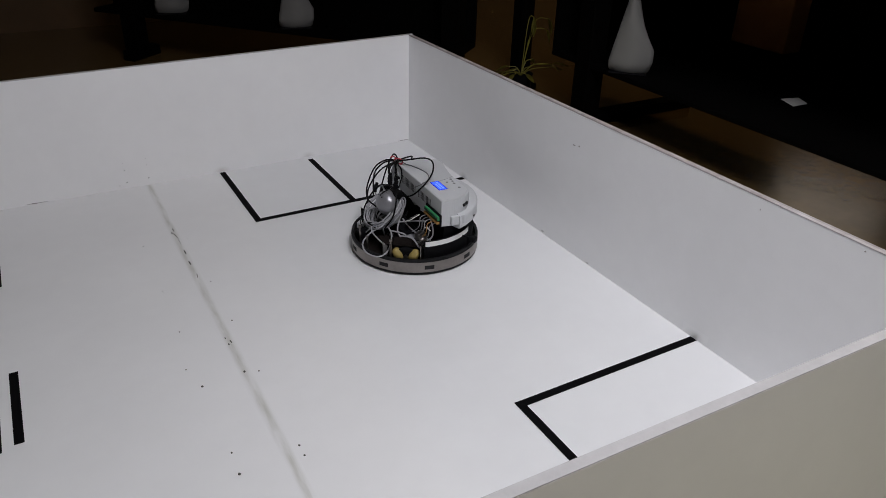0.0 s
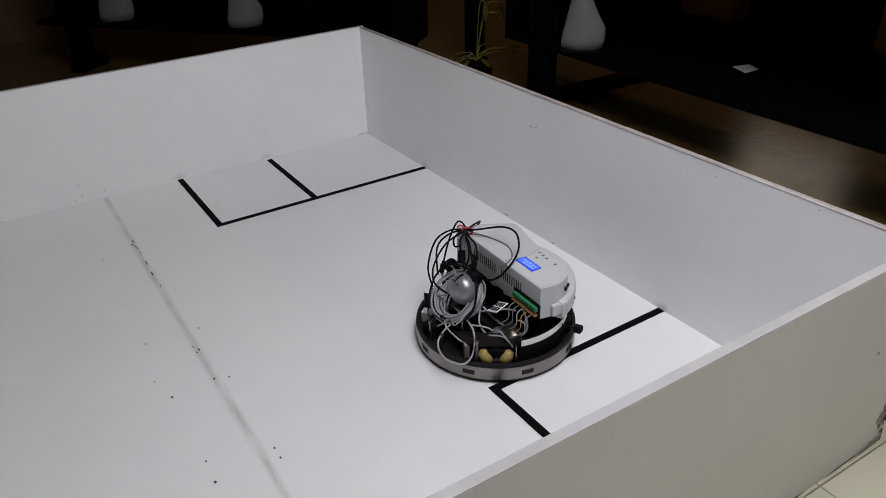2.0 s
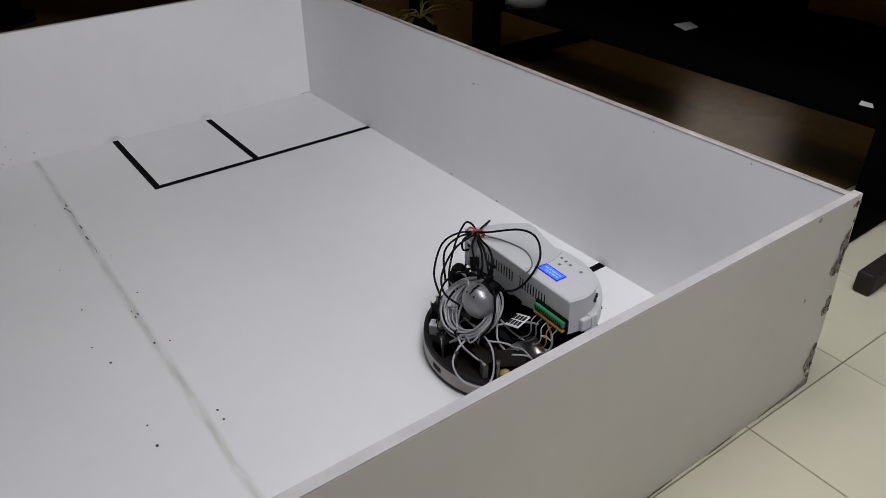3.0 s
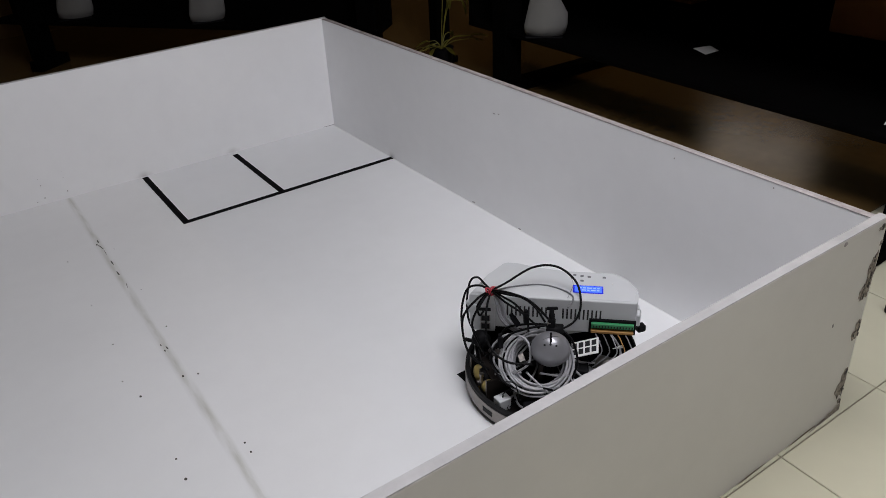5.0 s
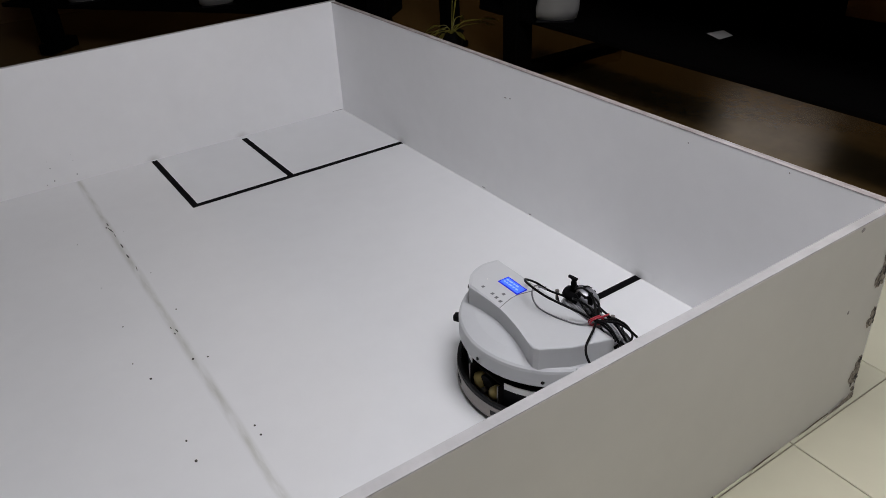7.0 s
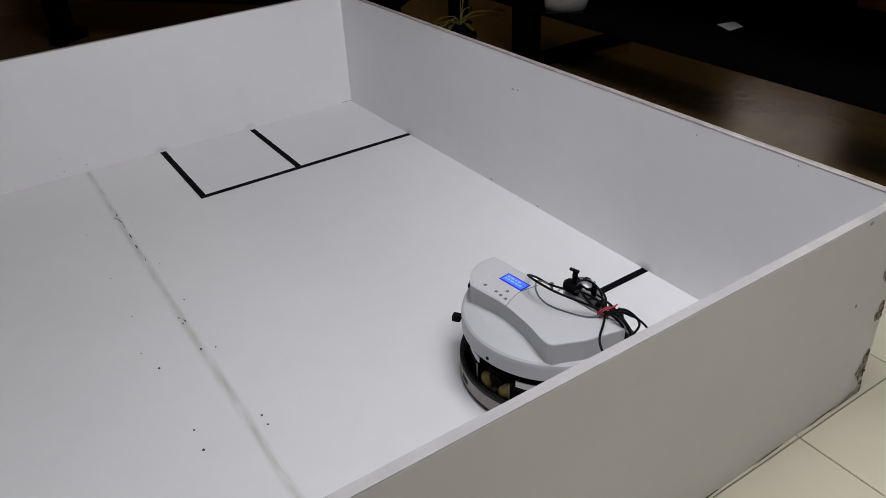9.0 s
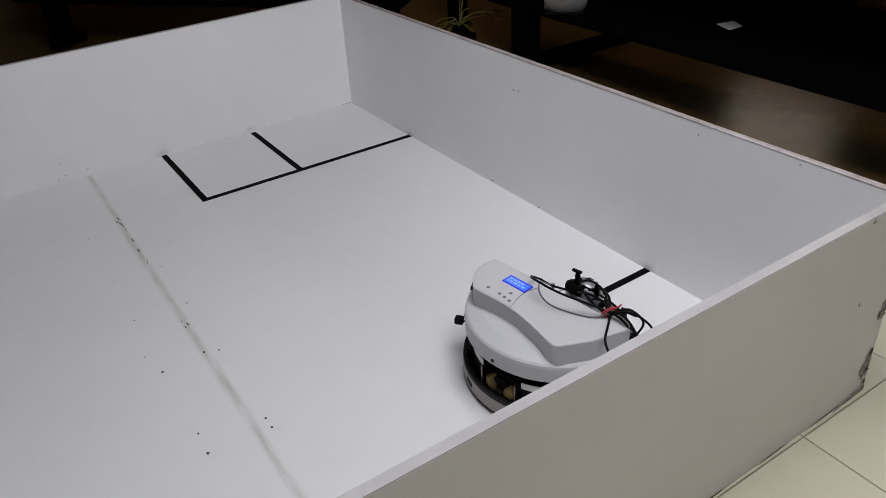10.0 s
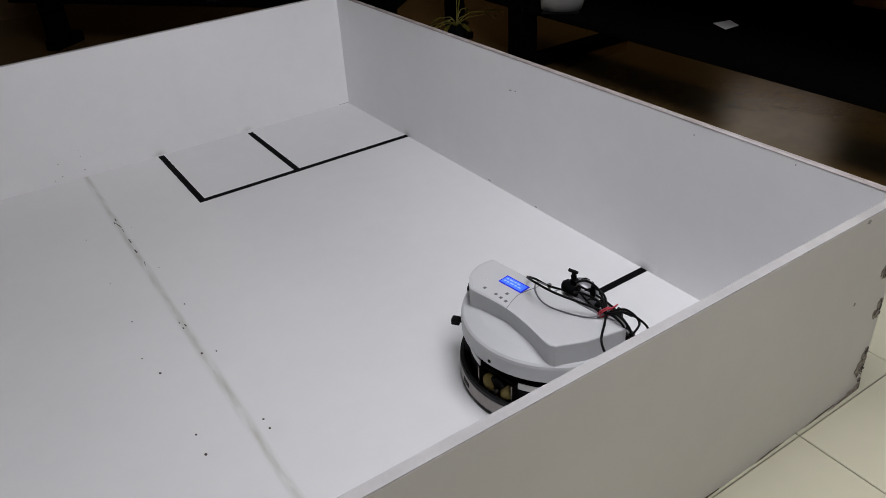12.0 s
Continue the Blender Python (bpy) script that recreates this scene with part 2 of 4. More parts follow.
def smooth_line(points, steps=8, closed=False):
    """Points along a smooth line through a few control points."""
    pts = [Vector(p) for p in points]
    n = len(pts)
    out = []
    for i in range(n if closed else n - 1):
        if closed:
            a, b, c, d = (pts[(i + k) % n] for k in (-1, 0, 1, 2))
        else:
            a, b, c, d = pts[max(i - 1, 0)], pts[i], pts[i + 1], pts[min(i + 2, n - 1)]
        for k in range(steps):
            t = k / steps
            out.append(0.5 * ((2 * b) + (c - a) * t + (2 * a - 5 * b + 4 * c - d) * t * t + (3 * b - a - 3 * c + d) * t ** 3))
    if not closed:
        out.append(pts[-1])
    return out


def tube(points, r, sides=8, steps=8, closed=False):
    line = smooth_line(points, steps, closed)
    bm = bmesh.new()
    n = len(line)
    rows = []
    side = None
    for i, p in enumerate(line):
        ahead = (line[(i + 1) % n] - line[i - 1]) if closed else (line[min(i + 1, n - 1)] - line[max(i - 1, 0)])
        ahead.normalize()
        if side is None:
            side = ahead.cross(Vector((0.3, 0.2, 1))).normalized()
        side = (side - ahead * side.dot(ahead)).normalized()
        up = ahead.cross(side)
        rows.append([bm.verts.new(p + (side * math.cos(2 * math.pi * k / sides) + up * math.sin(2 * math.pi * k / sides)) * r) for k in range(sides)])
    for i in range(n if closed else n - 1):
        a, b = rows[i], rows[(i + 1) % n]
        for k in range(sides):
            bm.faces.new((a[k], a[(k + 1) % sides], b[(k + 1) % sides], b[k]))
    if not closed:
        bm.faces.new(rows[0][::-1])
        bm.faces.new(rows[-1])
    return bm


def thing(name, label, category, at=None, group="", kind=""):
    e = new(name)
    e.empty_display_size = 0.05
    if at is not None:
        e.matrix_basis = at
    return tagged(e, label, category, group, kind)


# ---- the room ----
GROUND = -0.012
LEFT, NEAR, HIGH, THICK = -2.4, -1.935, 0.395, 0.0158
SKEW = -0.018  # the near board stands a little out of square


def lean(z):
    """How far the near board stands out towards its foot."""
    return 0.0125 * max(0.0, 1 - z / 0.4)


def build_room():
    bm = bmesh.new()
    bmesh.ops.create_grid(bm, x_segments=1, y_segments=1, size=30)
    bmesh.ops.translate(bm, vec=(0, 0, GROUND - 0.004), verts=bm.verts)
    ground = place_mesh("ground", bm, M_GROUT)
    tagged(ground, "grey-brown grout bed under cream floor tiles", "floor", kind="structure")
    for name, b in (("wall_north", (-4.6, 5.0, GROUND, 7.15, 5.15, 2.48)), ("wall_south", (-4.6, -5.15, GROUND, 7.15, -5.0, 2.48)),
                    ("wall_west", (-4.6, -5.0, GROUND, -4.45, 5.0, 2.48)), ("wall_east", (7.0, -5.0, GROUND, 7.15, 5.0, 2.48))):
        tagged(place_mesh(name, block(*b), M_ROOM), "plain dim beige plaster room wall", "wall", kind="structure")
    tagged(place_mesh("wall_panelling", block(-4.4, 2.55, GROUND, 3.2, 2.6, 2.2), M_PANELLING), "dark brown wooden panelling behind the benches", "wall panel", kind="structure")
    for b in ((-4.4, 0.12, 3.2, 2.54), (0.64, -1.60, 3.2, 0.1195)):
        tagged(place_mesh("floor_covering", block(b[0], b[1], GROUND + 0.0002, b[2], b[3], GROUND + 0.004), M_MAT), "dark brown glossy floor covering round the pen", "floor", kind="structure")
    tagged(place_mesh("ceiling", block(-4.6, -5.15, 2.481, 7.15, 5.15, 2.58), M_CEIL), "plain off-white ceiling above the room", "ceiling", kind="structure")
    for at, words in ((LAMP_AT, "white hanging light with a long glowing diffuser"), (FAR_LAMP_AT, "dimmer warm ceiling light with a long diffuser"),
                      (END_LAMP_AT, "dim ceiling light with a long diffuser")):
        light = thing("ceiling_light", words, "lamp", pose(at[0], at[1], at[2] + 0.02), "ceiling lights")
        if at is LAMP_AT:
            for y in (-0.4, 0.4):
                part("suspension_rod", lathe([(0.006, 0.118), (0.006, 2.48 - at[2] - 0.02)], 10, pose(0, y, 0)), M_FRAME, light)
        part("housing", block(-0.27, -0.62, 0.02, 0.27, 0.62, 0.118, 0.006), M_FRAME, light)
        part("diffuser", block(-0.25, -0.6, 0.0, 0.25, 0.6, 0.018, 0.004), M_TUBE if at is LAMP_AT else M_DIMTUBE, light)
    return ground


def build_arena():
    """The white board pen: floor, four walls, tape lines, sealed joint and its dirt."""
    seam = -0.950
    floor = thing("arena_floor", "white melamine boards forming the pen floor, lightly scuffed", "floor", kind="structure")
    part("board", block(seam + 0.001, NEAR + 0.0005, -0.012, 0.0, 0.0, 0.0, 0.0006, 1), M_FLOORBOARD, floor)
    part("board", block(LEFT, NEAR, -0.012, seam - 0.001, 0.0, 0.0, 0.0006, 1), M_FLOORBOARD, floor)
    # thin smear of sealant over the joint, a little wavy
    bm = bmesh.new()
    n = 90
    rows = []
    for k in range(n + 1):
        y = -0.004 + (NEAR + 0.006) * k / n
        off = 0.004 * noise.noise((y * 5, 7, 0))
        rows.append([bm.verts.new((x + off, y, z)) for x, z in ((-0.0145, 0.00012), (-0.004, 0.0005), (0.004, 0.0005), (0.0145, 0.00012))])
    for u, v in zip(rows, rows[1:]):
        for k in range(3):
            bm.faces.new((u[k], v[k], v[k + 1], u[k + 1]))
    part("joint_sealant", bm, M_CAULK, floor, "grey dirty sealant smeared over the board joint").location = (seam, 0, 0)
    # walls
    def falling(bm):
        """The far board is cut a little lower towards its other end."""
        for v in bm.verts:
            if v.co.z > 0.3:
                v.co.z += 0.0135 * v.co.x
        return bm

    def skewed(bm):
        for v in bm.verts:
            v.co.y += SKEW * v.co.x - lean(v.co.z)
        return bm

    tagged(place_mesh("wall_far", falling(block(LEFT - THICK, 0.0, GROUND, THICK, THICK, HIGH, 0.001, 1)), M_WALLBOARD),
           "white board wall of the pen, far side", "pen wall", kind="structure")
    tagged(place_mesh("wall_right", block(0.0, NEAR + 0.0005, GROUND, THICK, 0.0, HIGH - 0.003, 0.001, 1), M_WALLBOARD),
           "white board wall of the pen with scuffed rim", "pen wall", kind="structure")
    tagged(place_mesh("wall_near", skewed(block(LEFT, NEAR - THICK, GROUND, THICK, NEAR, HIGH + 0.003, 0.001, 1)), M_OUTER),
                  "white board wall of the pen with chipped corner", "pen wall", kind="structure")
    tagged(place_mesh("wall_left", block(LEFT - THICK, NEAR - THICK, GROUND, LEFT, 0.0, HIGH, 0.001, 1), M_WALLBOARD),
           "white board wall of the pen", "pen wall", kind="structure")
    for name, b in (("rim_far", (LEFT, -0.0005, HIGH + 0.0002, THICK, 0.009, HIGH + 0.0022)),
                    ("rim_right", (-0.0005, NEAR + 0.001, HIGH - 0.0028, 0.0085, -0.001, HIGH - 0.0008)),
                    ("rim_near", (LEFT, NEAR - THICK, HIGH + 0.0031, THICK, NEAR, HIGH + 0.0048))):
        rim = block(*b, 0.0006, 1)
        tagged(place_mesh(name, falling(rim) if name == "rim_far" else skewed(rim) if name == "rim_near" else rim, M_WORNRIM if name == "rim_right" else M_EDGE), "pinkish white edge band along the board rim", "edge band", kind="structure")
    bare = block(0.0087, NEAR + 0.001, HIGH - 0.0028, THICK + 0.0004, -0.001, HIGH - 0.0012, 0.0004, 1)
    tagged(place_mesh("rim_bare_edge", bare, M_BAREEDGE), "worn brown bare edge along the board rim", "edge band", kind="structure")
    # tape lines
    w = 0.0095

    def tape(x0, y0, x1, y1):
        ob = place_mesh("tape_line", block(x0, y0, 0.0003, x1, y1, 0.0009, 0.0002, 1), M_TAPE)
        tagged(ob, "black vinyl tape line stuck on the white floor", "tape", "tape lines on the floor")

    y = -0.410
    tape(-0.7125 - w, y - w, -0.001, y + w)
    tape(-0.7125 - w, y + w + 0.0002, -0.7125 + w, -0.006)
    tape(-0.405 - w, y + w + 0.0002, -0.405 + w, -0.022)
    y = -1.4525
    tape(-0.490 - w, y - w, -0.001, y + w)
    tape(-0.490 - w, NEAR + 0.011, -0.490 + w, y - w - 0.0002)
    tape(-1.3865, -1.106, -1.369, -0.870)
    tape(-1.424, -1.118, -1.4065, -0.888)
    tape(-1.4055, -0.482, -1.3865, -0.366)
    return floor


def specks():
    # nail heads in two rows beside the joint
    spots = [(-1.041, -0.425, 0.0014), (-1.041, -0.687, 0.0012), (-1.041, -0.881, 0.0018), (-1.059, -1.027, 0.0016), (-1.042, -1.098, 0.0027), (-0.923, -0.889, 0.0019), (-0.924, -1.102, 0.0020),
             (-0.924, -0.693, 0.0013), (-1.040, -1.312, 0.0020), (-1.042, -1.370, 0.0028), (-0.924, -1.352, 0.0022), (-0.924, -1.381, 0.0022), (-0.923, -0.434, 0.0008), (-0.923, -1.62, 0.0021), (-1.042, -1.61, 0.0021)]
    rng = random.Random(11)
    for x, y, r in spots:
        bm = lathe([(r, 0.0002), (r * 0.7, 0.0009)], 7)
        bmesh.ops.translate(bm, vec=(x, y, 0), verts=bm.verts)
        bmesh.ops.scale(bm, vec=(1, 1.4, 1), space=Matrix.Translation((-x, -y, 0)), verts=bm.verts)
        tagged(place_mesh("speck", bm, M_SPECK), "tiny dark nail head in the white board", "speck", "specks on the boards")
    # the same along the far board
    for x, z, r in ((-1.014, 0.062, 0.0018), (-1.013, 0.020, 0.0021), (-1.036, 0.012, 0.0017), (-0.946, 0.023, 0.0021), (-0.946, 0.068, 0.0010), (-1.016, 0.085, 0.0009), (-0.946, 0.090, 0.0008)):
        bm = lathe([(r, 0.0002), (r * 0.7, 0.0009)], 7, pose(x, 0, z, 90))
        tagged(place_mesh("speck", bm, M_FAINT), "tiny dark speck of dirt on the board", "speck", "specks on the boards")
    # grey streak at the foot of the far board
    for x, n, h in ((-1.275, 0.036, 0.0010), (-1.283, 0.009, 0.0022), (-0.018, 0.030, 0.0011)):
        bm = lathe([(1, 0.0002), (0.7, 0.0008)], 10)
        bmesh.ops.scale(bm, vec=(n, h, 1), verts=bm.verts)
        bmesh.ops.transform(bm, matrix=pose(x, 0, 0.0024, 90), verts=bm.verts)
        tagged(place_mesh("foot_streak", bm, M_SMUDGE), "grey streak of dirt at the foot of the board", "speck", "specks on the boards")
    # dark grime along the joint
    for y, long, dx, a in ((-0.362, 0.022, 0.002, 0.0016), (-0.380, 0.010, -0.005, 0.0022), (-0.402, 0.040, 0.001, 0.0015), (-0.440, 0.030, 0.003, 0.0008), (-0.509, 0.030, 0.003, 0.0017),
                            (-0.575, 0.026, 0.001, 0.0019), (-0.650, 0.030, 0.003, 0.0007), (-0.954, 0.010, -0.006, 0.0011), (-0.980, 0.008, -0.005, 0.0016), (-0.972, 0.014, 0.002, 0.0015), (-1.091, 0.008, -0.002, 0.0024)):
        x, b = -0.950 + dx, long / 2
        bm = lathe([(1, 0.0010), (0.7, 0.0019)], 8)
        bmesh.ops.scale(bm, vec=(a, b, 1), verts=bm.verts)
        bmesh.ops.rotate(bm, matrix=Matrix.Rotation(radians(rng.uniform(-12, 12)), 3, "Z"), verts=bm.verts)
        bmesh.ops.translate(bm, vec=(x, y, 0), verts=bm.verts)
        tagged(place_mesh("grime_spot", bm, M_SPECK), "dark grime spot on the sealed joint", "speck", "grime along the joint")


def scuffs():
    """Scuffs on the rim and the chipped outer corner."""
    rng = random.Random(3)
    for k in range(14):
        y = rng.uniform(NEAR, -0.05)
        n = rng.uniform(0.01, 0.06)
        z = HIGH - 0.0007
        ob = place_mesh("rim_scuff", block(rng.uniform(0.001, 0.005), y, z - 0.0002, rng.uniform(0.006, 0.0085), y + n, z + 0.0004), M_SMUDGE)
        tagged(ob, "grey scuff worn into the board rim", "scuff", "scuffs on the rim")
    # chips down the corner of the near board: a ragged bare patch with darker pits in it
    face = NEAR - THICK
    for z, h, w, pits in ((0.384, 0.012, 0.018, 2), (0.352, 0.012, 0.007, 1), (0.300, 0.086, 0.019, 7), (0.262, 0.036, 0.027, 5), (0.186, 0.036, 0.014, 3),
                          (0.169, 0.026, 0.020, 3), (0.070, 0.056, 0.017, 5), (0.046, 0.042, 0.024, 5), (0.014, 0.014, 0.010, 1)):
        middle = THICK - w * 0.72
        outline = []
        for i in range(23):
            a = 2 * math.pi * i / 23
            r = 0.60 + 0.5 * rng.random()
            outline.append((middle + math.cos(a) * w * 0.72 * min(r, 1.0), math.sin(a) * h * 0.5 * r))
        bm = prism(outline, 0, 0.0006)
        bmesh.ops.transform(bm, matrix=pose(0, face - lean(z) - 0.0006, z, 90 - 1.8), verts=bm.verts)
        chip = tagged(place_mesh("corner_chip", bm, M_CHIP), "bare chipboard showing where the board corner is chipped", "chip", "chips on the corner")
        for _ in range(pits):
            u, v = rng.uniform(-0.45, 0.6) * w, rng.uniform(-0.42, 0.42) * h
            b, c = rng.uniform(0.0015, 0.0035), rng.uniform(0.0025, 0.008)
            ragged = [(min(middle + u + b * math.cos(0.9 * i) * rng.uniform(0.5, 1), THICK - 0.0003), v + c * math.sin(0.9 * i) * rng.uniform(0.5, 1)) for i in range(7)]
            bm = prism(ragged, 0, 0.0005)
            bmesh.ops.transform(bm, matrix=pose(0, face - lean(z) - 0.0013, z, 90 - 1.8), verts=bm.verts)
            part("pit", bm, M_SPECK, chip)
    wedge = prism([(-0.085, -0.0155), (0.0165, -0.0155), (0.0165, -0.001), (0.004, 0.002), (-0.006, -0.004), (-0.022, -0.003), (-0.034, -0.009), (-0.055, -0.008), (-0.066, -0.013)], 0, 0.0008)
    bmesh.ops.transform(wedge, matrix=pose(0, NEAR - THICK - lean(0.004) - 0.0008, 0.004, 90 - 1.8), verts=wedge.verts)
    tagged(place_mesh("corner_chip", wedge, M_CHIP), "bare chipboard showing where the board corner is chipped", "chip", "chips on the corner")
    x = -2.3
    while x < -0.15:
        n = rng.uniform(0.03, 0.16)
        h = rng.uniform(0.0005, 0.003)
        outline = [(0, -0.006), (n, -0.006), (n * 0.8, h * 0.4 - 0.004), (n * 0.45, h - 0.004), (n * 0.2, h * 0.5 - 0.004)]
        bm = prism(outline, 0, 0.0005)
        bmesh.ops.transform(bm, matrix=pose(x, NEAR + SKEW * x - THICK - lean(-0.0055) - 0.0012, -0.0055, 90 - 1.8), verts=bm.verts)
        tagged(place_mesh("base_grime", bm, M_GRIME), "brown grime along the foot of the board", "grime", "grime along the board foot")
        x += n + rng.uniform(0.0, 0.12)
    for x, z, w in ((-0.108, 0.391, 0.011), (-0.62, 0.03, 0.006), (-0.086, 0.227, 0.005)):
        bm = lathe([(1, 0), (0.8, 0.0006)], 9)
        bmesh.ops.scale(bm, vec=(w / 2, 0.004, 1), verts=bm.verts)
        bmesh.ops.transform(bm, matrix=pose(x, NEAR + SKEW * x - THICK - lean(z) - 0.0003, z, 90 - 1.8), verts=bm.verts)
        tagged(place_mesh("board_mark", bm, M_SMUDGE), "grey mark on the outer board face", "scuff", "marks on the board")
    for y, z, w in ((-0.955, 0.306, 0.012), (-0.975, 0.309, 0.006), (-1.536, 0.369, 0.003), (-1.757, 0.383, 0.003), (-0.86, 0.006, 0.016), (-1.065, 0.003, 0.012)):
        bm = lathe([(1, 0), (0.8, 0.0006)], 9)
        bmesh.ops.scale(bm, vec=(w / 2, 0.0018, 1), verts=bm.verts)
        bmesh.ops.transform(bm, matrix=pose(-0.0003, y, z, 90, 0, -90), verts=bm.verts)
        tagged(place_mesh("board_mark", bm, M_SMUDGE), "grey mark on the inner board face", "scuff", "marks on the board")


def smudges():
    for at, rz in (((-0.7125, -0.0004, 0.0), 0), ((-0.405, -0.0004, 0.0), 0), ((-0.0004, -1.4525, 0.0), -90), ((-0.0004, -0.410, 0.0), -90)):
        bm = bmesh.new()
        bmesh.ops.create_grid(bm, x_segments=4, y_segments=2, size=1)
        bmesh.ops.transform(bm, matrix=Matrix.Translation((0, 0, 0.0145)) @ pose(0, 0, 0, 90) @ Matrix.Diagonal((0.038, 0.0125, 1, 1)), verts=bm.verts)
        ob = tagged(place_mesh("wall_smudge", bm, M_HALO), "soft grey smudge on the white board above the floor", "smudge", "smudges on the boards")
        ob.matrix_world = pose(*at, 0, 0, rz)


# ---- furniture round the pen ----
def bench(at, length, depth, shelf, legs, label, front, top, toes, ledge=0.325):
    """A heavy black bench: top, low shelf, back panel, posts on cross feet."""
    b = thing("workbench", label, "bench", at, "black benches round the pen")
    part("top", block(front, 0, 0.72, top, length, 0.76, 0.004), M_BENCH, b)
    part("shelf", block(0, 0, shelf, depth, length, shelf + 0.02, 0.004), M_BENCH, b)
    if depth > 0.3:
        part("back_ledge", block(depth - 0.19, 0, shelf + 0.021, depth - 0.021, length - 0.023, ledge, 0.004), M_BENCH, b)
    if depth > 0.3:
        part("end_panel", block(0.002, length - 0.022, shelf + 0.021, depth - 0.021, length - 0.002, 0.719), M_BENCH, b)
    part("back_panel", block(depth - 0.02, 0, shelf + 0.021, depth - 0.002, length, 0.719), M_BENCH, b)
    for y, toe in zip(legs, toes):
        part("post", block(-0.008, y, GROUND + 0.05, 0.075, y + 0.085, 0.719, 0.004), M_BENCH, b)
        part("foot", block(toe, y + 0.008, GROUND, depth, y + 0.077, GROUND + 0.049, 0.005), M_BENCH, b)
    return b


def casing(at):
    c = thing("plastic_casing", "white curved plastic casing standing on the black shelf", "casing", at, "white casings on shelves")
    bm = bmesh.new()
    rows = []
    for k in range(9):
        z = 0.34 * k / 8
        left = -0.085 + 0.07 * k / 8
        right = 0.085 - 0.094 * max(0.0, (k - 2.5) / 5.5) ** 0.55
        if k == 0:
            left, right = left + 0.010, right - 0.008
        row = []
        for i in range(13):
            u = -1 + 2 * i / 12
            row.append((left + (right - left) * (u + 1) / 2, 0.028 * u * u - 0.014, z + (0.012 * u ** 6 if k == 0 else 0)))
        rows.append(row)
    front = [[bm.verts.new(p) for p in row] for row in rows]
    back = [[bm.verts.new((p[0], p[1] + 0.006, p[2])) for p in row] for row in rows]
    for g, flip in ((front, False), (back, True)):
        for k in range(8):
            for i in range(12):
                q = (g[k][i], g[k][i + 1], g[k + 1][i + 1], g[k + 1][i])
                bm.faces.new(q[::-1] if flip else q)
    border = [(0, i) for i in range(13)] + [(k, 12) for k in range(1, 9)] + [(8, i) for i in range(11, -1, -1)] + [(k, 0) for k in range(7, 0, -1)]
    for (a, b), (d, e) in zip(border, border[1:] + border[:1]):
        bm.faces.new((front[a][b], back[a][b], back[d][e], front[d][e]))
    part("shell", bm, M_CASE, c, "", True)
    part("foot_bar", block(-0.07, -0.025, 0, 0.07, 0.02, 0.006, 0.002), M_BLACK, c)
    return c


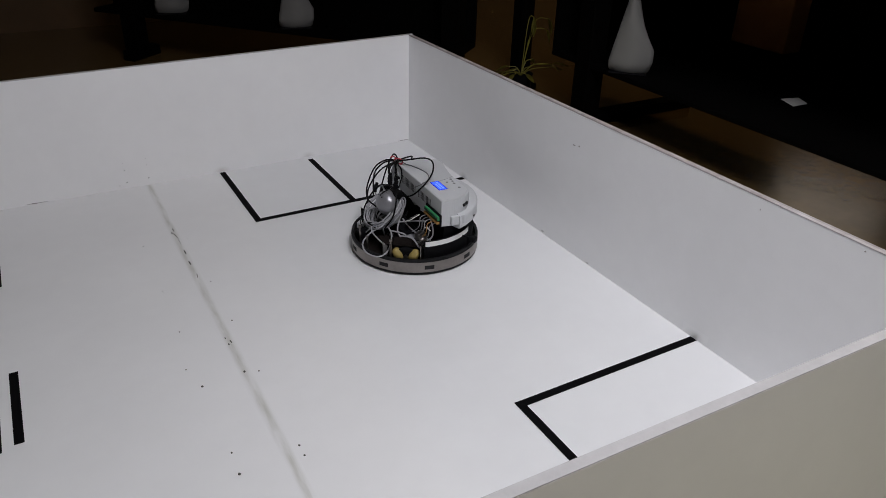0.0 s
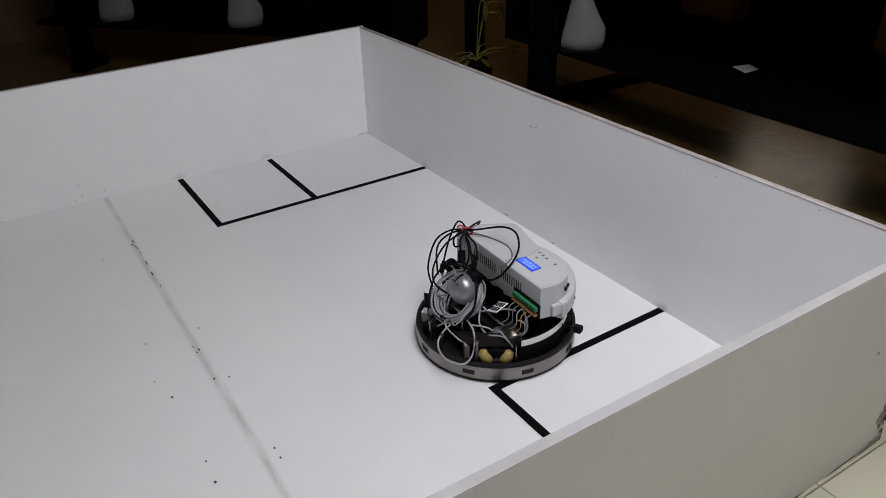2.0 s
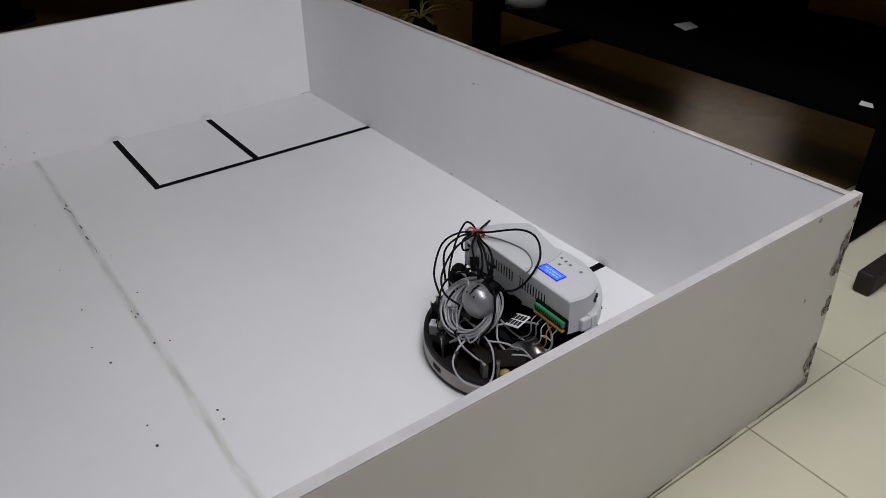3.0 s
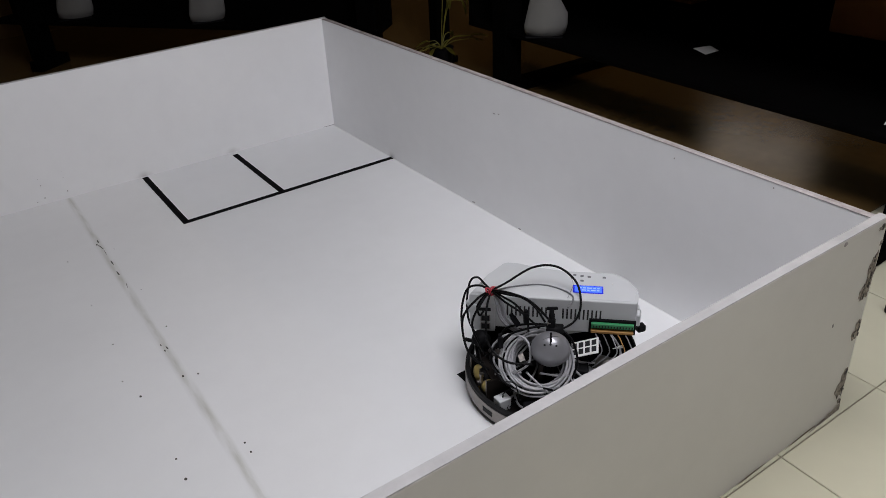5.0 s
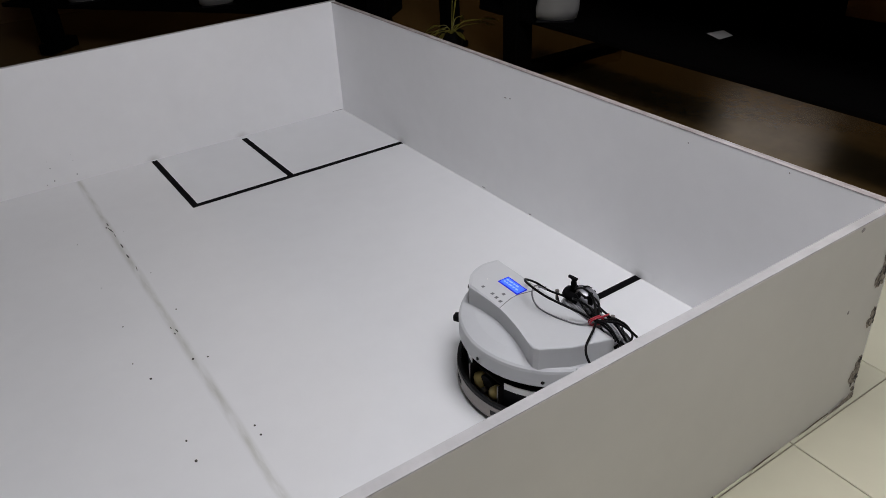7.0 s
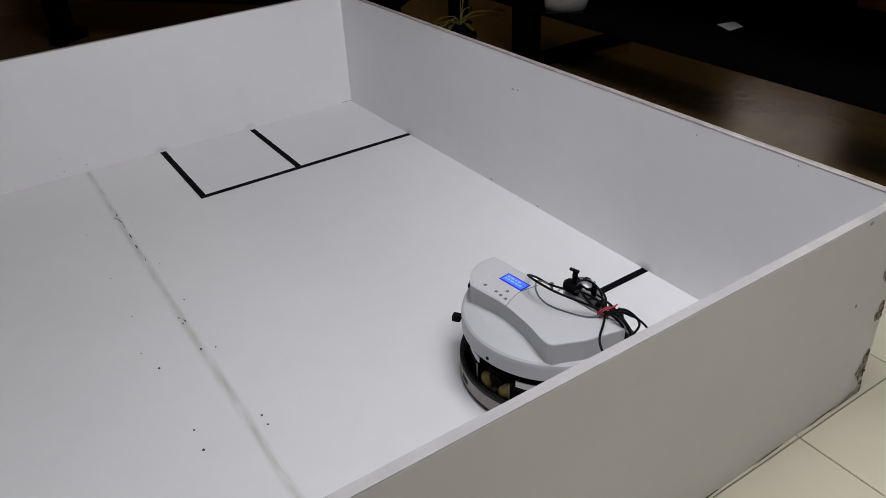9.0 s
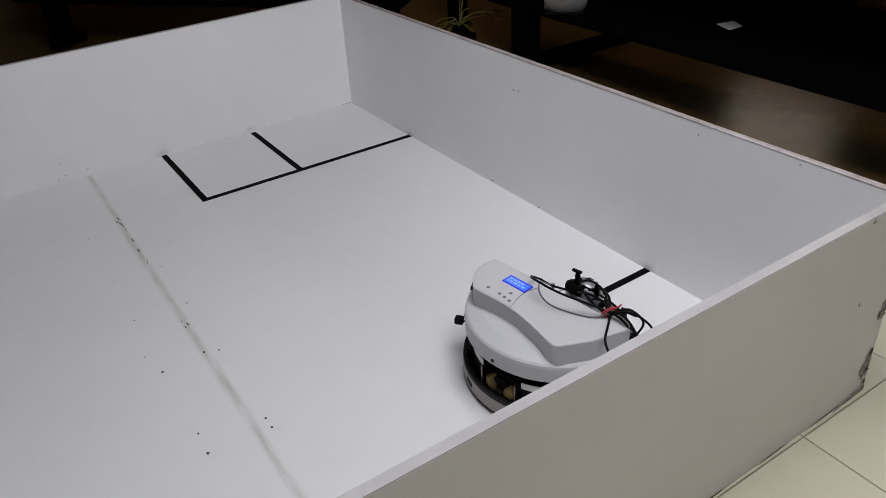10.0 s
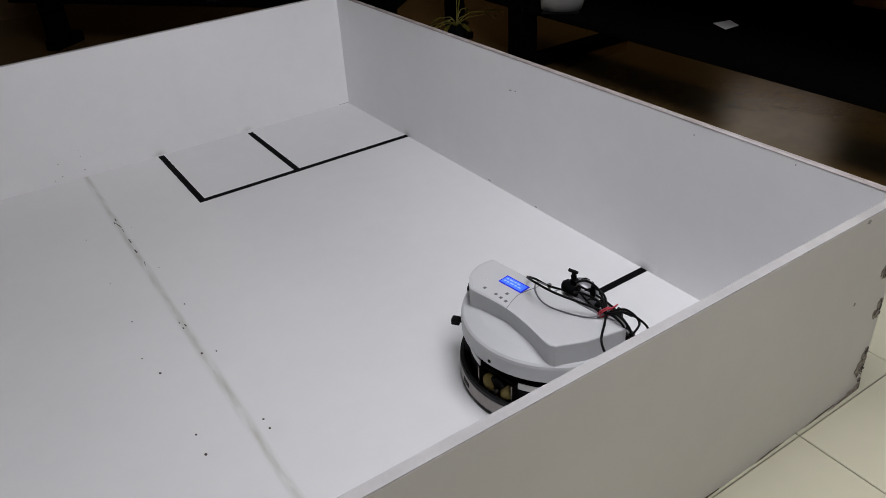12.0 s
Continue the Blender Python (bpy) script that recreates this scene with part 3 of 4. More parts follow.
def build_furniture():
    bench(pose(0.71, -1.80, 0.0), 1.88, 0.62, 0.235, (0.037, 1.63), "black bench with low shelf and posts on cross feet", -0.06, 0.72, (-0.27, -0.04), 0.352)
    bench(pose(0.42, 0.306, 0.004, 0, 0, 40), 1.98, 0.16, 0.205, (0.02, 1.73), "black bench with low shelf standing behind the pen", -0.05, 0.7, (-0.04, -0.04))
    casing(pose(0.752, -0.335, 0.255, 0, 0, -46))
    casing(pose(-0.08, 0.985, 0.229, 0, 0, -15))
    casing(pose(-0.53, 1.52, 0.229, 0, 0, -15))
    # brown cross foot of the next table
    t = thing("side_table", "dark brown wooden table with a cross foot on tiles", "table", pose(1.0, -1.90, 0))
    part("foot", block(-0.615, 0.002, GROUND, 0.3, 0.042, GROUND + 0.055, 0.008), M_RAIL, t)
    part("post", block(-0.02, 0.003, GROUND + 0.055, 0.06, 0.041, 0.7, 0.004), M_RAIL, t)
    part("top", block(-0.3, -0.5, 0.7, 0.4, 0.06, 0.735, 0.004), M_RAIL, t)
    # paper scraps on the low shelf
    for x, y, a, s in ((1.03, -0.85, 20, 1.0), (0.80, -1.60, 50, 0.45)):
        bm = prism([(-0.055 * s, -0.02 * s), (0.01 * s, -0.045 * s), (0.06 * s, 0.0), (0.0, 0.04 * s)], 0, 0.0012)
        bmesh.ops.transform(bm, matrix=pose(x, y, 0.2555, 0, 0, a), verts=bm.verts)
        tagged(place_mesh("paper_scrap", bm, M_PAPER), "torn white paper scrap lying on the black shelf", "paper", "paper scraps")
    for x, y, a, wide in ((1.19, -0.534, 0, 0.24), (1.185, -1.330, 2, 0.288)):
        box = thing("cardboard_box", "brown cardboard box on the low bench shelf", "box", pose(x, y, 0.3525, 0, 0, a), "boxes on the bench shelf")
        h = wide / 2
        part("carton", block(0, -h, 0, 0.095, h, 0.24, 0.004), M_CARD, box)
        part("flap", block(0, -h, 0.241, 0.046, h, 0.245), M_CARD, box)
        part("flap", block(0.049, -h, 0.241, 0.095, h, 0.245), M_CARD, box)
    # slim black stand with a square foot
    stand = thing("floor_stand", "slim black floor stand with a square foot", "stand", pose(0.80, 0.42, GROUND + 0.004))
    part("stand_foot", block(-0.06, -0.06, 0, 0.06, 0.06, 0.03, 0.004), M_BENCH, stand)
    part("stand_post", block(-0.035, -0.035, 0.0302, 0.035, 0.035, 0.74, 0.006), M_BENCH, stand)
    part("stand_plate", block(-0.12, -0.12, 0.7402, 0.12, 0.12, 0.76, 0.004), M_BENCH, stand)
    # a trailing plant before the stand
    plant = thing("trailing_plant", "small yellowing plant with narrow trailing leaves", "plant", pose(0.715, 0.29, GROUND + 0.004))
    part("pot", lathe([(0.042, 0), (0.052, 0.105), (0.056, 0.11), (0.048, 0.11), (0.044, 0.10)], 20), M_BLACK, plant, "small black pot")
    rng = random.Random(21)
    for k in range(15):
        a = 2 * math.pi * k / 7 + rng.uniform(-0.4, 0.4)
        low = k < 12
        reach, rise = (rng.uniform(0.05, 0.13), rng.uniform(-0.005, 0.04)) if low else (rng.uniform(0.05, 0.09), rng.uniform(0.12, 0.26))
        tip = (math.cos(a) * reach * 1.15 + 0.02, math.sin(a) * reach * 0.6, 0.115 + rise)
        part("stem", tube([(0, 0, 0.10), (tip[0] * 0.4, tip[1] * 0.4, 0.12 + rise * 0.9), tip], 0.002, 5, 5), M_LEAF, plant)
        n, w = rng.uniform(0.05, 0.085), rng.uniform(0.009, 0.014)
        bm = bmesh.new()
        left, mid, right = [], [], []
        for i in range(7):
            u = i / 6
            half, droop = w * math.sin(math.pi * min(0.98, u * 0.93 + 0.05)) ** 0.8, -0.022 * u * u
            left.append(bm.verts.new((n * u, half, droop + 0.004)))
            mid.append(bm.verts.new((n * u, 0, droop)))
            right.append(bm.verts.new((n * u, -half, droop + 0.004)))
        for p, q in ((left, mid), (mid, right)):
            for i in range(6):
                bm.faces.new((p[i], q[i], q[i + 1], p[i + 1]))
        bmesh.ops.solidify(bm, geom=bm.faces[:], thickness=0.0008)
        bmesh.ops.transform(bm, matrix=pose(*tip, rng.uniform(-30, 30), rng.uniform(-10, 25) if low else rng.uniform(50, 85), math.degrees(a)), verts=bm.verts)
        part("leaf", bm, M_LEAF, plant)


# ---- the robot ----
FACE = -0.006
TOP = 0.1945


def skirt_shape():
    """Half-round skirt whose top rises gently towards the housing."""
    bm = bmesh.new()
    profile = [(0.02, 0.112), (0.168, 0.112), (0.171, 0.115), (0.171, 0.143), (0.1697, 0.148), (0.1660, 0.1512), (0.140, 0.1580), (0.105, 0.1625), (0.02, 0.1635)]
    rows = []
    for i in range(61):
        a = radians(198 + 150 * i / 60)
        rows.append([bm.verts.new((r * math.cos(a), min(r * math.sin(a), FACE - 0.0015), z)) for r, z in profile])
    n = len(profile)
    for u, v in zip(rows, rows[1:]):
        for k in range(n):
            bm.faces.new((u[k], u[(k + 1) % n], v[(k + 1) % n], v[k]))
    bm.faces.new(rows[0][::-1])
    bm.faces.new(rows[-1])
    bmesh.ops.recalc_face_normals(bm, faces=bm.faces[:])
    return bm


def build_robot():
    robot = thing("mobile_robot", "round wheeled robot with grey control housing, steel rim and loose cables", "robot", pose(-0.37, -0.75, 0))
    # steel bumper hoop with slots
    hoop = part("bumper_ring", ring(0.171, 0.177, 0.010, 0.039, n=120), M_STEEL, robot, "brushed steel bumper ring with dark slots")
    for k in range(9):
        a = 40 * k + 7.5
        part("slot", ring(0.1765, 0.1776, 0.0185, 0.0295, a - 4.2, a + 4.2, 6), M_SLOT, hoop)
    part("bumper_lip", ring(0.169, 0.1762, 0.039, 0.047, n=120), M_RUBBER, robot, "black rubber lip on the bumper")
    part("skid_edge", ring(0.165, 0.175, 0.003, 0.011, n=96), M_RUBBER, robot)
    part("base_plate", lathe([(0.170, 0.014), (0.170, 0.026), (0.168, 0.027)], 96), M_DARK, robot, "dark base tray")
    # wheels on three sides, and the black panels between them
    for a in (28, 146, 272):
        turn = pose(0, 0, 0, 0, 0, a)
        wheel = part("omni_wheel", lathe([(0.020, -0.016), (0.026, -0.014), (0.026, 0.014), (0.020, 0.016)], 24, turn @ pose(0.138, 0, 0.044, 0, 90, 0)), M_BLACK, robot)
        prof = [(0.004, -0.018)] + [(0.0135 * math.sqrt(max(0.05, 1 - (z / 0.020) ** 2)), z) for z in (-0.016, -0.012, -0.006, 0, 0.006, 0.012, 0.016)] + [(0.004, 0.018)]
        for side, up, lean in ((-0.021, 0.048, 35), (0.021, 0.048, -35), (0.0, 0.020, 90)):
            part("roller", lathe(prof, 18, turn @ pose(0.149, side, up, lean, 0, 0)), M_ROLLER, wheel, "ochre barrel roller", True)
        part("wheel_shaft", lathe([(0.006, -0.02), (0.006, 0.022)], 12, turn @ pose(0.142, 0, 0.044, 0, 90, 0)), M_STEEL, wheel)
        part("motor", lathe([(0.017, -0.03), (0.020, -0.028), (0.020, 0.028), (0.017, 0.03)], 24, turn @ pose(0.088, 0, 0.052, 0, 90, 0)), M_BALL, robot, "grey drive motor", True)
        part("wheel_cover", block(0.100, -0.038, 0.070, 0.146, 0.038, 0.073, 0.001, 1, turn), M_DARK, robot, "dark brown wheel cover")
        for s in (-1, 1):
            part("wheel_bracket", block(0.112, s * 0.040 - 0.0015, 0.027, 0.160, s * 0.040 + 0.0015, 0.080, 0.0006, 1, turn), M_DARK, robot)
            part("bracket_pin", lathe([(0.0012, 0.027), (0.0012, 0.083)], 6, turn @ pose(0.161, s * 0.040, 0)), M_STEEL, robot)
    for a0, a1 in ((164, 256), (288, 376)):
        panel = part("side_panel", ring(0.152, 0.156, 0.027, 0.089, a0, a1, 30), M_BLACK, robot, "curved black side panel")
        part("reflective_strip", ring(0.1555, 0.1578, 0.075, 0.088, a0 + 1, a1 - 1, 30), M_WHITETAPE, panel, "white reflective strip")
    part("core_box", prism([(-0.115, -0.12), (0.12, -0.11), (0.14, -0.02), (-0.135, -0.02)], 0.027, 0.116), M_BLACK, robot, "black electronics box under the housing")
    # housing: broad skirt below, step above, flat face with sockets
    skirt = part("housing_skirt", skirt_shape(), M_SHELL, robot, "curved grey plastic skirt of the housing")
    edge = [(-0.147, FACE), (-0.152, -0.043), (-0.138, -0.080), (-0.108, -0.108)]
    inner = [(-0.060, -0.106), (-0.015, -0.106), (0.040, -0.115), (0.092, -0.129)]
    line = [(p.x, p.y) for p in smooth_line([(x, y, 0) for x, y in edge], 6)] + [(p.x, p.y) for p in smooth_line([(x, y, 0) for x, y in inner], 6)]
    outline = line + [(0.104, -0.130), (0.113, -0.125), (0.142, -0.078), (0.168, FACE)]
    upper = part("control_housing", prism(outline, 0.122, TOP, 0.003), M_SHELL, robot, "light grey plastic control housing with display")
    # keypad film and seam
    part("keypad_film", prism([(-0.142, -0.010), (-0.147, -0.045), (-0.134, -0.077), (-0.105, -0.103), (-0.060, -0.102), (-0.018, -0.102), (-0.027, -0.078), (-0.030, -0.058), (-0.027, -0.040), (-0.020, -0.012)], TOP, TOP + 0.0006), M_PANEL, upper)
    part("film_seam", tube([(-0.017, -0.105, TOP + 0.0003), (-0.0262, -0.078, TOP + 0.0003), (-0.0292, -0.058, TOP + 0.0003), (-0.0262, -0.040, TOP + 0.0003), (-0.0192, -0.011, TOP + 0.0003)], 0.0006, 5, 5), M_DARKCABLE, upper)
    part("display_frame", block(-0.086, -0.0555, TOP + 0.0007, -0.029, -0.0295, TOP + 0.0014, 0.0003, 1), M_SCREENEDGE, upper, "deep blue display frame")
    screen = part("display", block(-0.083, -0.0525, TOP + 0.0012, -0.032, -0.0325, TOP + 0.0020, 0.0003, 1), M_SCREEN, upper, "glowing blue display")
    rng = random.Random(8)
    for row in range(2):
        x = -0.079
        while x < -0.043:
            n = rng.uniform(0.004, 0.009)
            part("text_bar", block(x, -0.0400 - row * 0.0075, TOP + 0.0021, x + n, -0.0365 - row * 0.0075, TOP + 0.0024), M_GLYPH, screen)
            x += n + 0.0025
    for x, y in ((-0.089, -0.088), (-0.060, -0.088), (-0.046, -0.090), (-0.032, -0.092), (-0.046, -0.073)):
        part("button", block(x - 0.0031, y - 0.0031, TOP + 0.0006, x + 0.0031, y + 0.0031, TOP + 0.0013, 0.0004, 1), M_BUTTON, upper, "small dark keypad button")
    part("pilot_light", lathe([(0.0016, 0), (0.0012, 0.0012)], 8, pose(-0.104, -0.066, TOP + 0.0005)), M_PAPER, upper)
    for x0, x1, n in ((0.012, 0.094, 11), (-0.082, -0.012, 10)):
        for k in range(n):
            x = x0 + (x1 - x0) * k / (n - 1)
            part("vent_slot", block(x - 0.0016, FACE, 0.150, x + 0.0016, FACE + 0.0006, 0.1735, 0.0003, 1), M_VENT, upper)
    # terminal blocks
    part("terminal_frame", block(-0.149, FACE - 0.001, 0.123, -0.062, FACE + 0.004, 0.155, 0.001, 1), M_BLACK, robot, "black terminal surround")
    term = part("terminal_block", block(-0.145, FACE, 0.139, -0.066, FACE + 0.010, 0.1495, 0.001, 1), M_GREEN, robot, "green screw terminal block")
    part("terminal_row", block(-0.145, FACE, 0.1285, -0.066, FACE + 0.012, 0.1345, 0.001, 1), M_ORANGE, term, "orange terminal row")
    for k in range(14):
        x = -0.142 + 0.0055 * k
        part("terminal_screw", block(x - 0.0013, FACE + 0.010, 0.1415, x + 0.0013, FACE + 0.0106, 0.1455), M_SLOT, term)
    # sockets at the other end of the face
    bay = part("socket_bay", block(0.118, FACE, 0.112, 0.162, FACE + 0.004, 0.172, 0.001, 1), M_SHELL, robot, "grey socket bay")
    for z in (0.124, 0.143):
        part("socket", block(0.127, FACE + 0.003, z - 0.007, 0.146, FACE + 0.0055, z + 0.008, 0.0005, 1), M_STEEL, bay, "steel socket shell")
        part("socket_mouth", block(0.129, FACE + 0.005, z - 0.005, 0.144, FACE + 0.0060, z + 0.006), M_SLOT, bay)
    part("socket_mouth", block(0.126, FACE + 0.003, 0.160, 0.152, FACE + 0.0048, 0.167), M_SLOT, bay)
    # latches at both ends, screws
    part("end_latch", block(-0.160, -0.070, 0.124, -0.146, -0.030, 0.150, 0.003), M_SHELL, robot)
    part("end_latch", block(0.0, 0, 0, 0.016, 0.042, 0.027, 0.003, 2, pose(0.148, -0.072, 0.126, 0, 0, -27)), M_SHELL, robot)
    for a in (222, 271, 315):
        part("screw", lathe([(0.0035, 0), (0.003, 0.0015)], 10, pose(0, 0, 0.124, 0, 0, a) @ pose(0.171, 0, 0, 0, 90, 0)), M_DARK, skirt)
    for u in (-0.008, 0.006):
        part("end_socket", block(-0.001, u - 0.004, -0.0035, 0.004, u + 0.004, 0.0035, 0.0005, 1, pose(-0.1415, -0.080, 0.170, 0, 0, 34)), M_SLOT, upper)
    # sensor peg that sticks out of the rim
    peg = part("sensor_peg", block(0.150, -0.002, 0.075, 0.196, 0.002, 0.079, 0.001, 1, pose(0, 0, 0, 0, 0, 208.5)), M_BLACK, robot, "black sensor peg on a thin arm")
    part("peg_head", block(0.184, -0.008, 0.070, 0.202, 0.008, 0.085, 0.003, 2, pose(0, 0, 0, 0, 0, 208.5)), M_BLACK, peg)
    part("sensor_peg", block(0.172, -0.004, 0.050, 0.192, 0.004, 0.056, 0.002, 2, pose(0, 0, 0, 0, 0, 346)), M_BLACK, robot, "black sensor peg")
    # round webcam with its clip
    c = Vector((0.008, 0.0785, 0.141))
    ball = bmesh.new()
    bmesh.ops.create_uvsphere(ball, u_segments=32, v_segments=20, radius=0.035)
    bmesh.ops.scale(ball, vec=(1.04, 0.86, 0.97), verts=ball.verts)
    bmesh.ops.translate(ball, vec=c, verts=ball.verts)
    ball = part("webcam", ball, M_BALL, robot, "silver-grey ball webcam", True)
    part("seam", ring(0.0298, 0.0306, -0.0005, 0.0005, n=40), M_DARKCABLE, ball).matrix_basis = pose(*c, 78, 0, 20) @ Matrix.Diagonal((1, 1.15, 1, 1))
    for k in (-0.014, 0.0, 0.014):
        part("webcam_hole", lathe([(0.002, 0), (0.002, 0.002)], 8, Matrix.Translation(c) @ pose(0, 0, 0, -38, k * 1700, 0) @ pose(0, 0, 0.0318)), M_SLOT, ball)
    clip = part("webcam_clip", block(-0.007, -0.006, 0.0, 0.007, 0.006, 0.024, 0.003, 2, pose(0.008, 0.058, 0.168, 12, 0, 0)), M_BLACK, ball, "black webcam clip")
    part("clip_mast", lathe([(0.004, 0.0), (0.0055, 0.003), (0.0055, 0.010), (0.0035, 0.012), (0.0035, 0.020)], 12, pose(0.008, 0.053, 0.190, 12, 0, 0)), M_BLACK, clip, "", True)
    part("webcam_hinge", lathe([(0.010, -0.016), (0.013, -0.014), (0.013, 0.014), (0.010, 0.016)], 18, pose(0.002, 0.055, 0.166, 0, 90, 0)), M_BLACK, ball, "black webcam hinge", True)
    part("clip_bar", block(-0.010, -0.003, 0.0, 0.010, 0.003, 0.005, 0.001, 1, pose(0.008, 0.049, 0.208, 12, 0, 8)), M_BLACK, clip)
    part("webcam_button", tube([(0.008, 0.078, 0.177), (0.008, 0.090, 0.173), (0.008, 0.098, 0.164)], 0.0021, 6, 5), M_BLACK, ball)
    part("webcam_stalk", lathe([(0.012, 0.027), (0.009, 0.05), (0.009, 0.112)], 16, pose(0.009, 0.07, 0)), M_BLACK, robot)
    # coiled grey lead round the webcam
    rng = random.Random(4)
    tilt = pose(0.029, 0.077, 0.110, -42, 3, 0)
    for k in range(16):
        r = 0.044 + 0.021 * rng.random()
        lift = rng.uniform(-0.020, 0.012)
        ex, ey = rng.uniform(-0.006, 0.006), rng.uniform(-0.005, 0.005)
        wob = rng.uniform(0, 6.28)
        pts = [tilt @ Vector((ex + r * 1.08 * math.cos(a), ey + r * math.sin(a), lift + 0.004 * math.sin(2 * a + wob))) for a in (2 * math.pi * i / 10 for i in range(10))]
        part("cable_turn", tube(pts, 0.0023, 8, 6, True), (M_GREYCABLE, M_GREYCABLE, M_MIDCABLE)[k % 3], robot, "grey coiled lead", True)
    for pts in ([(-0.085, 0.008, 0.112), (-0.053, 0.016, 0.10), (-0.020, 0.062, 0.09), (-0.009, 0.122, 0.075), (-0.029, 0.165, 0.060), (-0.075, 0.178, 0.054), (-0.112, 0.158, 0.053), (-0.100, 0.126, 0.055), (-0.067, 0.099, 0.07), (-0.036, 0.093, 0.085), (0.025, 0.100, 0.10)],
                [(-0.023, 0.056, 0.10), (-0.049, 0.074, 0.08), (-0.074, 0.063, 0.06), (-0.107, 0.034, 0.065), (-0.124, 0.012, 0.08), (-0.121, 0.004, 0.10), (-0.105, 0.004, 0.126)],
                [(-0.021, 0.047, 0.10), (-0.057, 0.036, 0.08), (-0.096, 0.017, 0.07), (-0.118, 0.010, 0.072)],
                [(0.05, 0.10, 0.10), (0.0, 0.13, 0.075), (-0.04, 0.125, 0.06), (-0.063, 0.110, 0.048)],
                [(0.06, 0.09, 0.09), (0.09, 0.085, 0.075), (0.115, 0.055, 0.085), (0.105, 0.03, 0.09), (0.07, 0.045, 0.095), (0.045, 0.03, 0.12)],
                [(0.100, 0.060, 0.095), (0.116, 0.070, 0.128), (0.088, 0.062, 0.155), (0.052, 0.070, 0.150), (0.045, 0.092, 0.118), (0.072, 0.102, 0.098), (0.108, 0.100, 0.090)],
                [(-0.04, 0.09, 0.08), (-0.07, 0.06, 0.075), (-0.10, 0.055, 0.05)], [(0.01, 0.13, 0.07), (0.03, 0.14, 0.05), (0.06, 0.125, 0.04), (0.075, 0.09, 0.05)]):
        part("grey_lead", tube(pts, 0.0021, 8, 7), M_GREYCABLE, robot, "loose grey lead", True)
    for k in range(4):
        d = 0.004 * k
        part("bundled_lead", tube([(0.118 - d, 0.004 + d * 0.5, 0.200), (0.112 - d, 0.018, 0.188), (0.106 - d, 0.026, 0.168), (0.085 - d, 0.036, 0.150), (0.05, 0.04, 0.14)], 0.0024, 8, 6), (M_DARKCABLE, M_MIDCABLE)[k % 2], robot, "grey lead in a bundle", True)
    # white slotted bracket and loose bits beside the terminals
    grid = part("slotted_bracket", block(-0.028, -0.017, -0.001, 0.028, 0.017, 0.001, 0.0006, 1, pose(-0.056, 0.034, 0.114, -25, 28, -12)), M_WHITETAPE, robot, "white slotted bracket")
    for i in range(4):
        for k in range(2):
            part("bracket_slot", block(-0.024 + 0.0135 * i, -0.013 + 0.014 * k, 0.0008, -0.0145 + 0.0135 * i, -0.002 + 0.014 * k, 0.0016, 0, 1, pose(-0.056, 0.034, 0.114, -25, 28, -12)), M_SLOT, grid)
    part("tube_motor", lathe([(0.013, -0.026), (0.016, -0.024), (0.016, 0.024), (0.013, 0.026)], 20, pose(-0.105, 0.030, 0.072, 90, 0, 70)), M_STEEL, robot, "grey drive motor", True)
    part("cable_tab", prism([(0, 0), (0.022, 0.004), (0.006, 0.016)], 0, 0.001), M_WHITETAPE, robot, "white cable tab").matrix_basis = pose(-0.128, 0.014, 0.104, 60, 0, 20)
    part("round_connector", lathe([(0.013, 0), (0.016, 0.002), (0.016, 0.024), (0.012, 0.03)], 18, pose(0.138, 0.016, 0.100, 0, 40, 60)), M_BLACK, robot, "black round connector", True)
    part("metal_plug", block(-0.009, -0.008, -0.012, 0.009, 0.008, 0.012, 0.002, 2, pose(0.113, 0.036, 0.090, 20, 30, 40)), M_STEEL, robot, "bright metal plug")
    part("metal_plug", block(-0.006, -0.005, -0.008, 0.006, 0.005, 0.008, 0.001, 2, pose(0.062, 0.058, 0.098, 50, 10, 20)), M_STEEL, robot, "bright metal plug")
    part("clip_post", block(-0.004, -0.004, 0, 0.004, 0.004, 0.016, 0.001, 1, pose(0.012, 0.052, 0.172, -20, 0, 0)), M_STEEL, robot)
    for k in range(5):
        x = -0.075 - 0.014 * k
        part("sensor_wire", tube([(x, 0.004, 0.126), (x - 0.006, 0.022, 0.124), (x - 0.012, 0.03, 0.10), (x + 0.02, 0.04, 0.07)], 0.0011, 6, 6), (M_MIDCABLE, M_DARKCABLE, M_GREYCABLE, M_ORANGE)[k % 4], robot, "thin sensor wire", True)
    rng = random.Random(17)
    for k in range(16):
        a = rng.uniform(-5, 160)
        r = rng.uniform(0.05, 0.14)
        x, y = r * math.cos(radians(a)), max(0.012, r * math.sin(radians(a)))
        pts = [Vector((x, y, rng.uniform(0.05, 0.085)))]
        for _ in range(4):
            d = Vector((rng.uniform(-0.045, 0.045), rng.uniform(-0.035, 0.035), rng.uniform(-0.03, 0.03)))
            q = pts[-1] + d
            q.z = min(max(q.z, 0.032), 0.110)
            q.y = max(q.y, 0.012)
            flat = math.hypot(q.x, q.y)
            if flat > 0.150:
                q.x, q.y = q.x * 0.150 / flat, q.y * 0.150 / flat
            pts.append(q)
        part("tangled_wire", tube(pts, rng.choice((0.0011, 0.0015, 0.0019)), 6, 6), (M_BLACKCABLE, M_BLACKCABLE, M_DARKCABLE, M_MIDCABLE)[k % 4], robot, "thin tangled wire", True)
    # black leads gathered by the red tie
    tie = Vector((0.126, -0.007, 0.205))
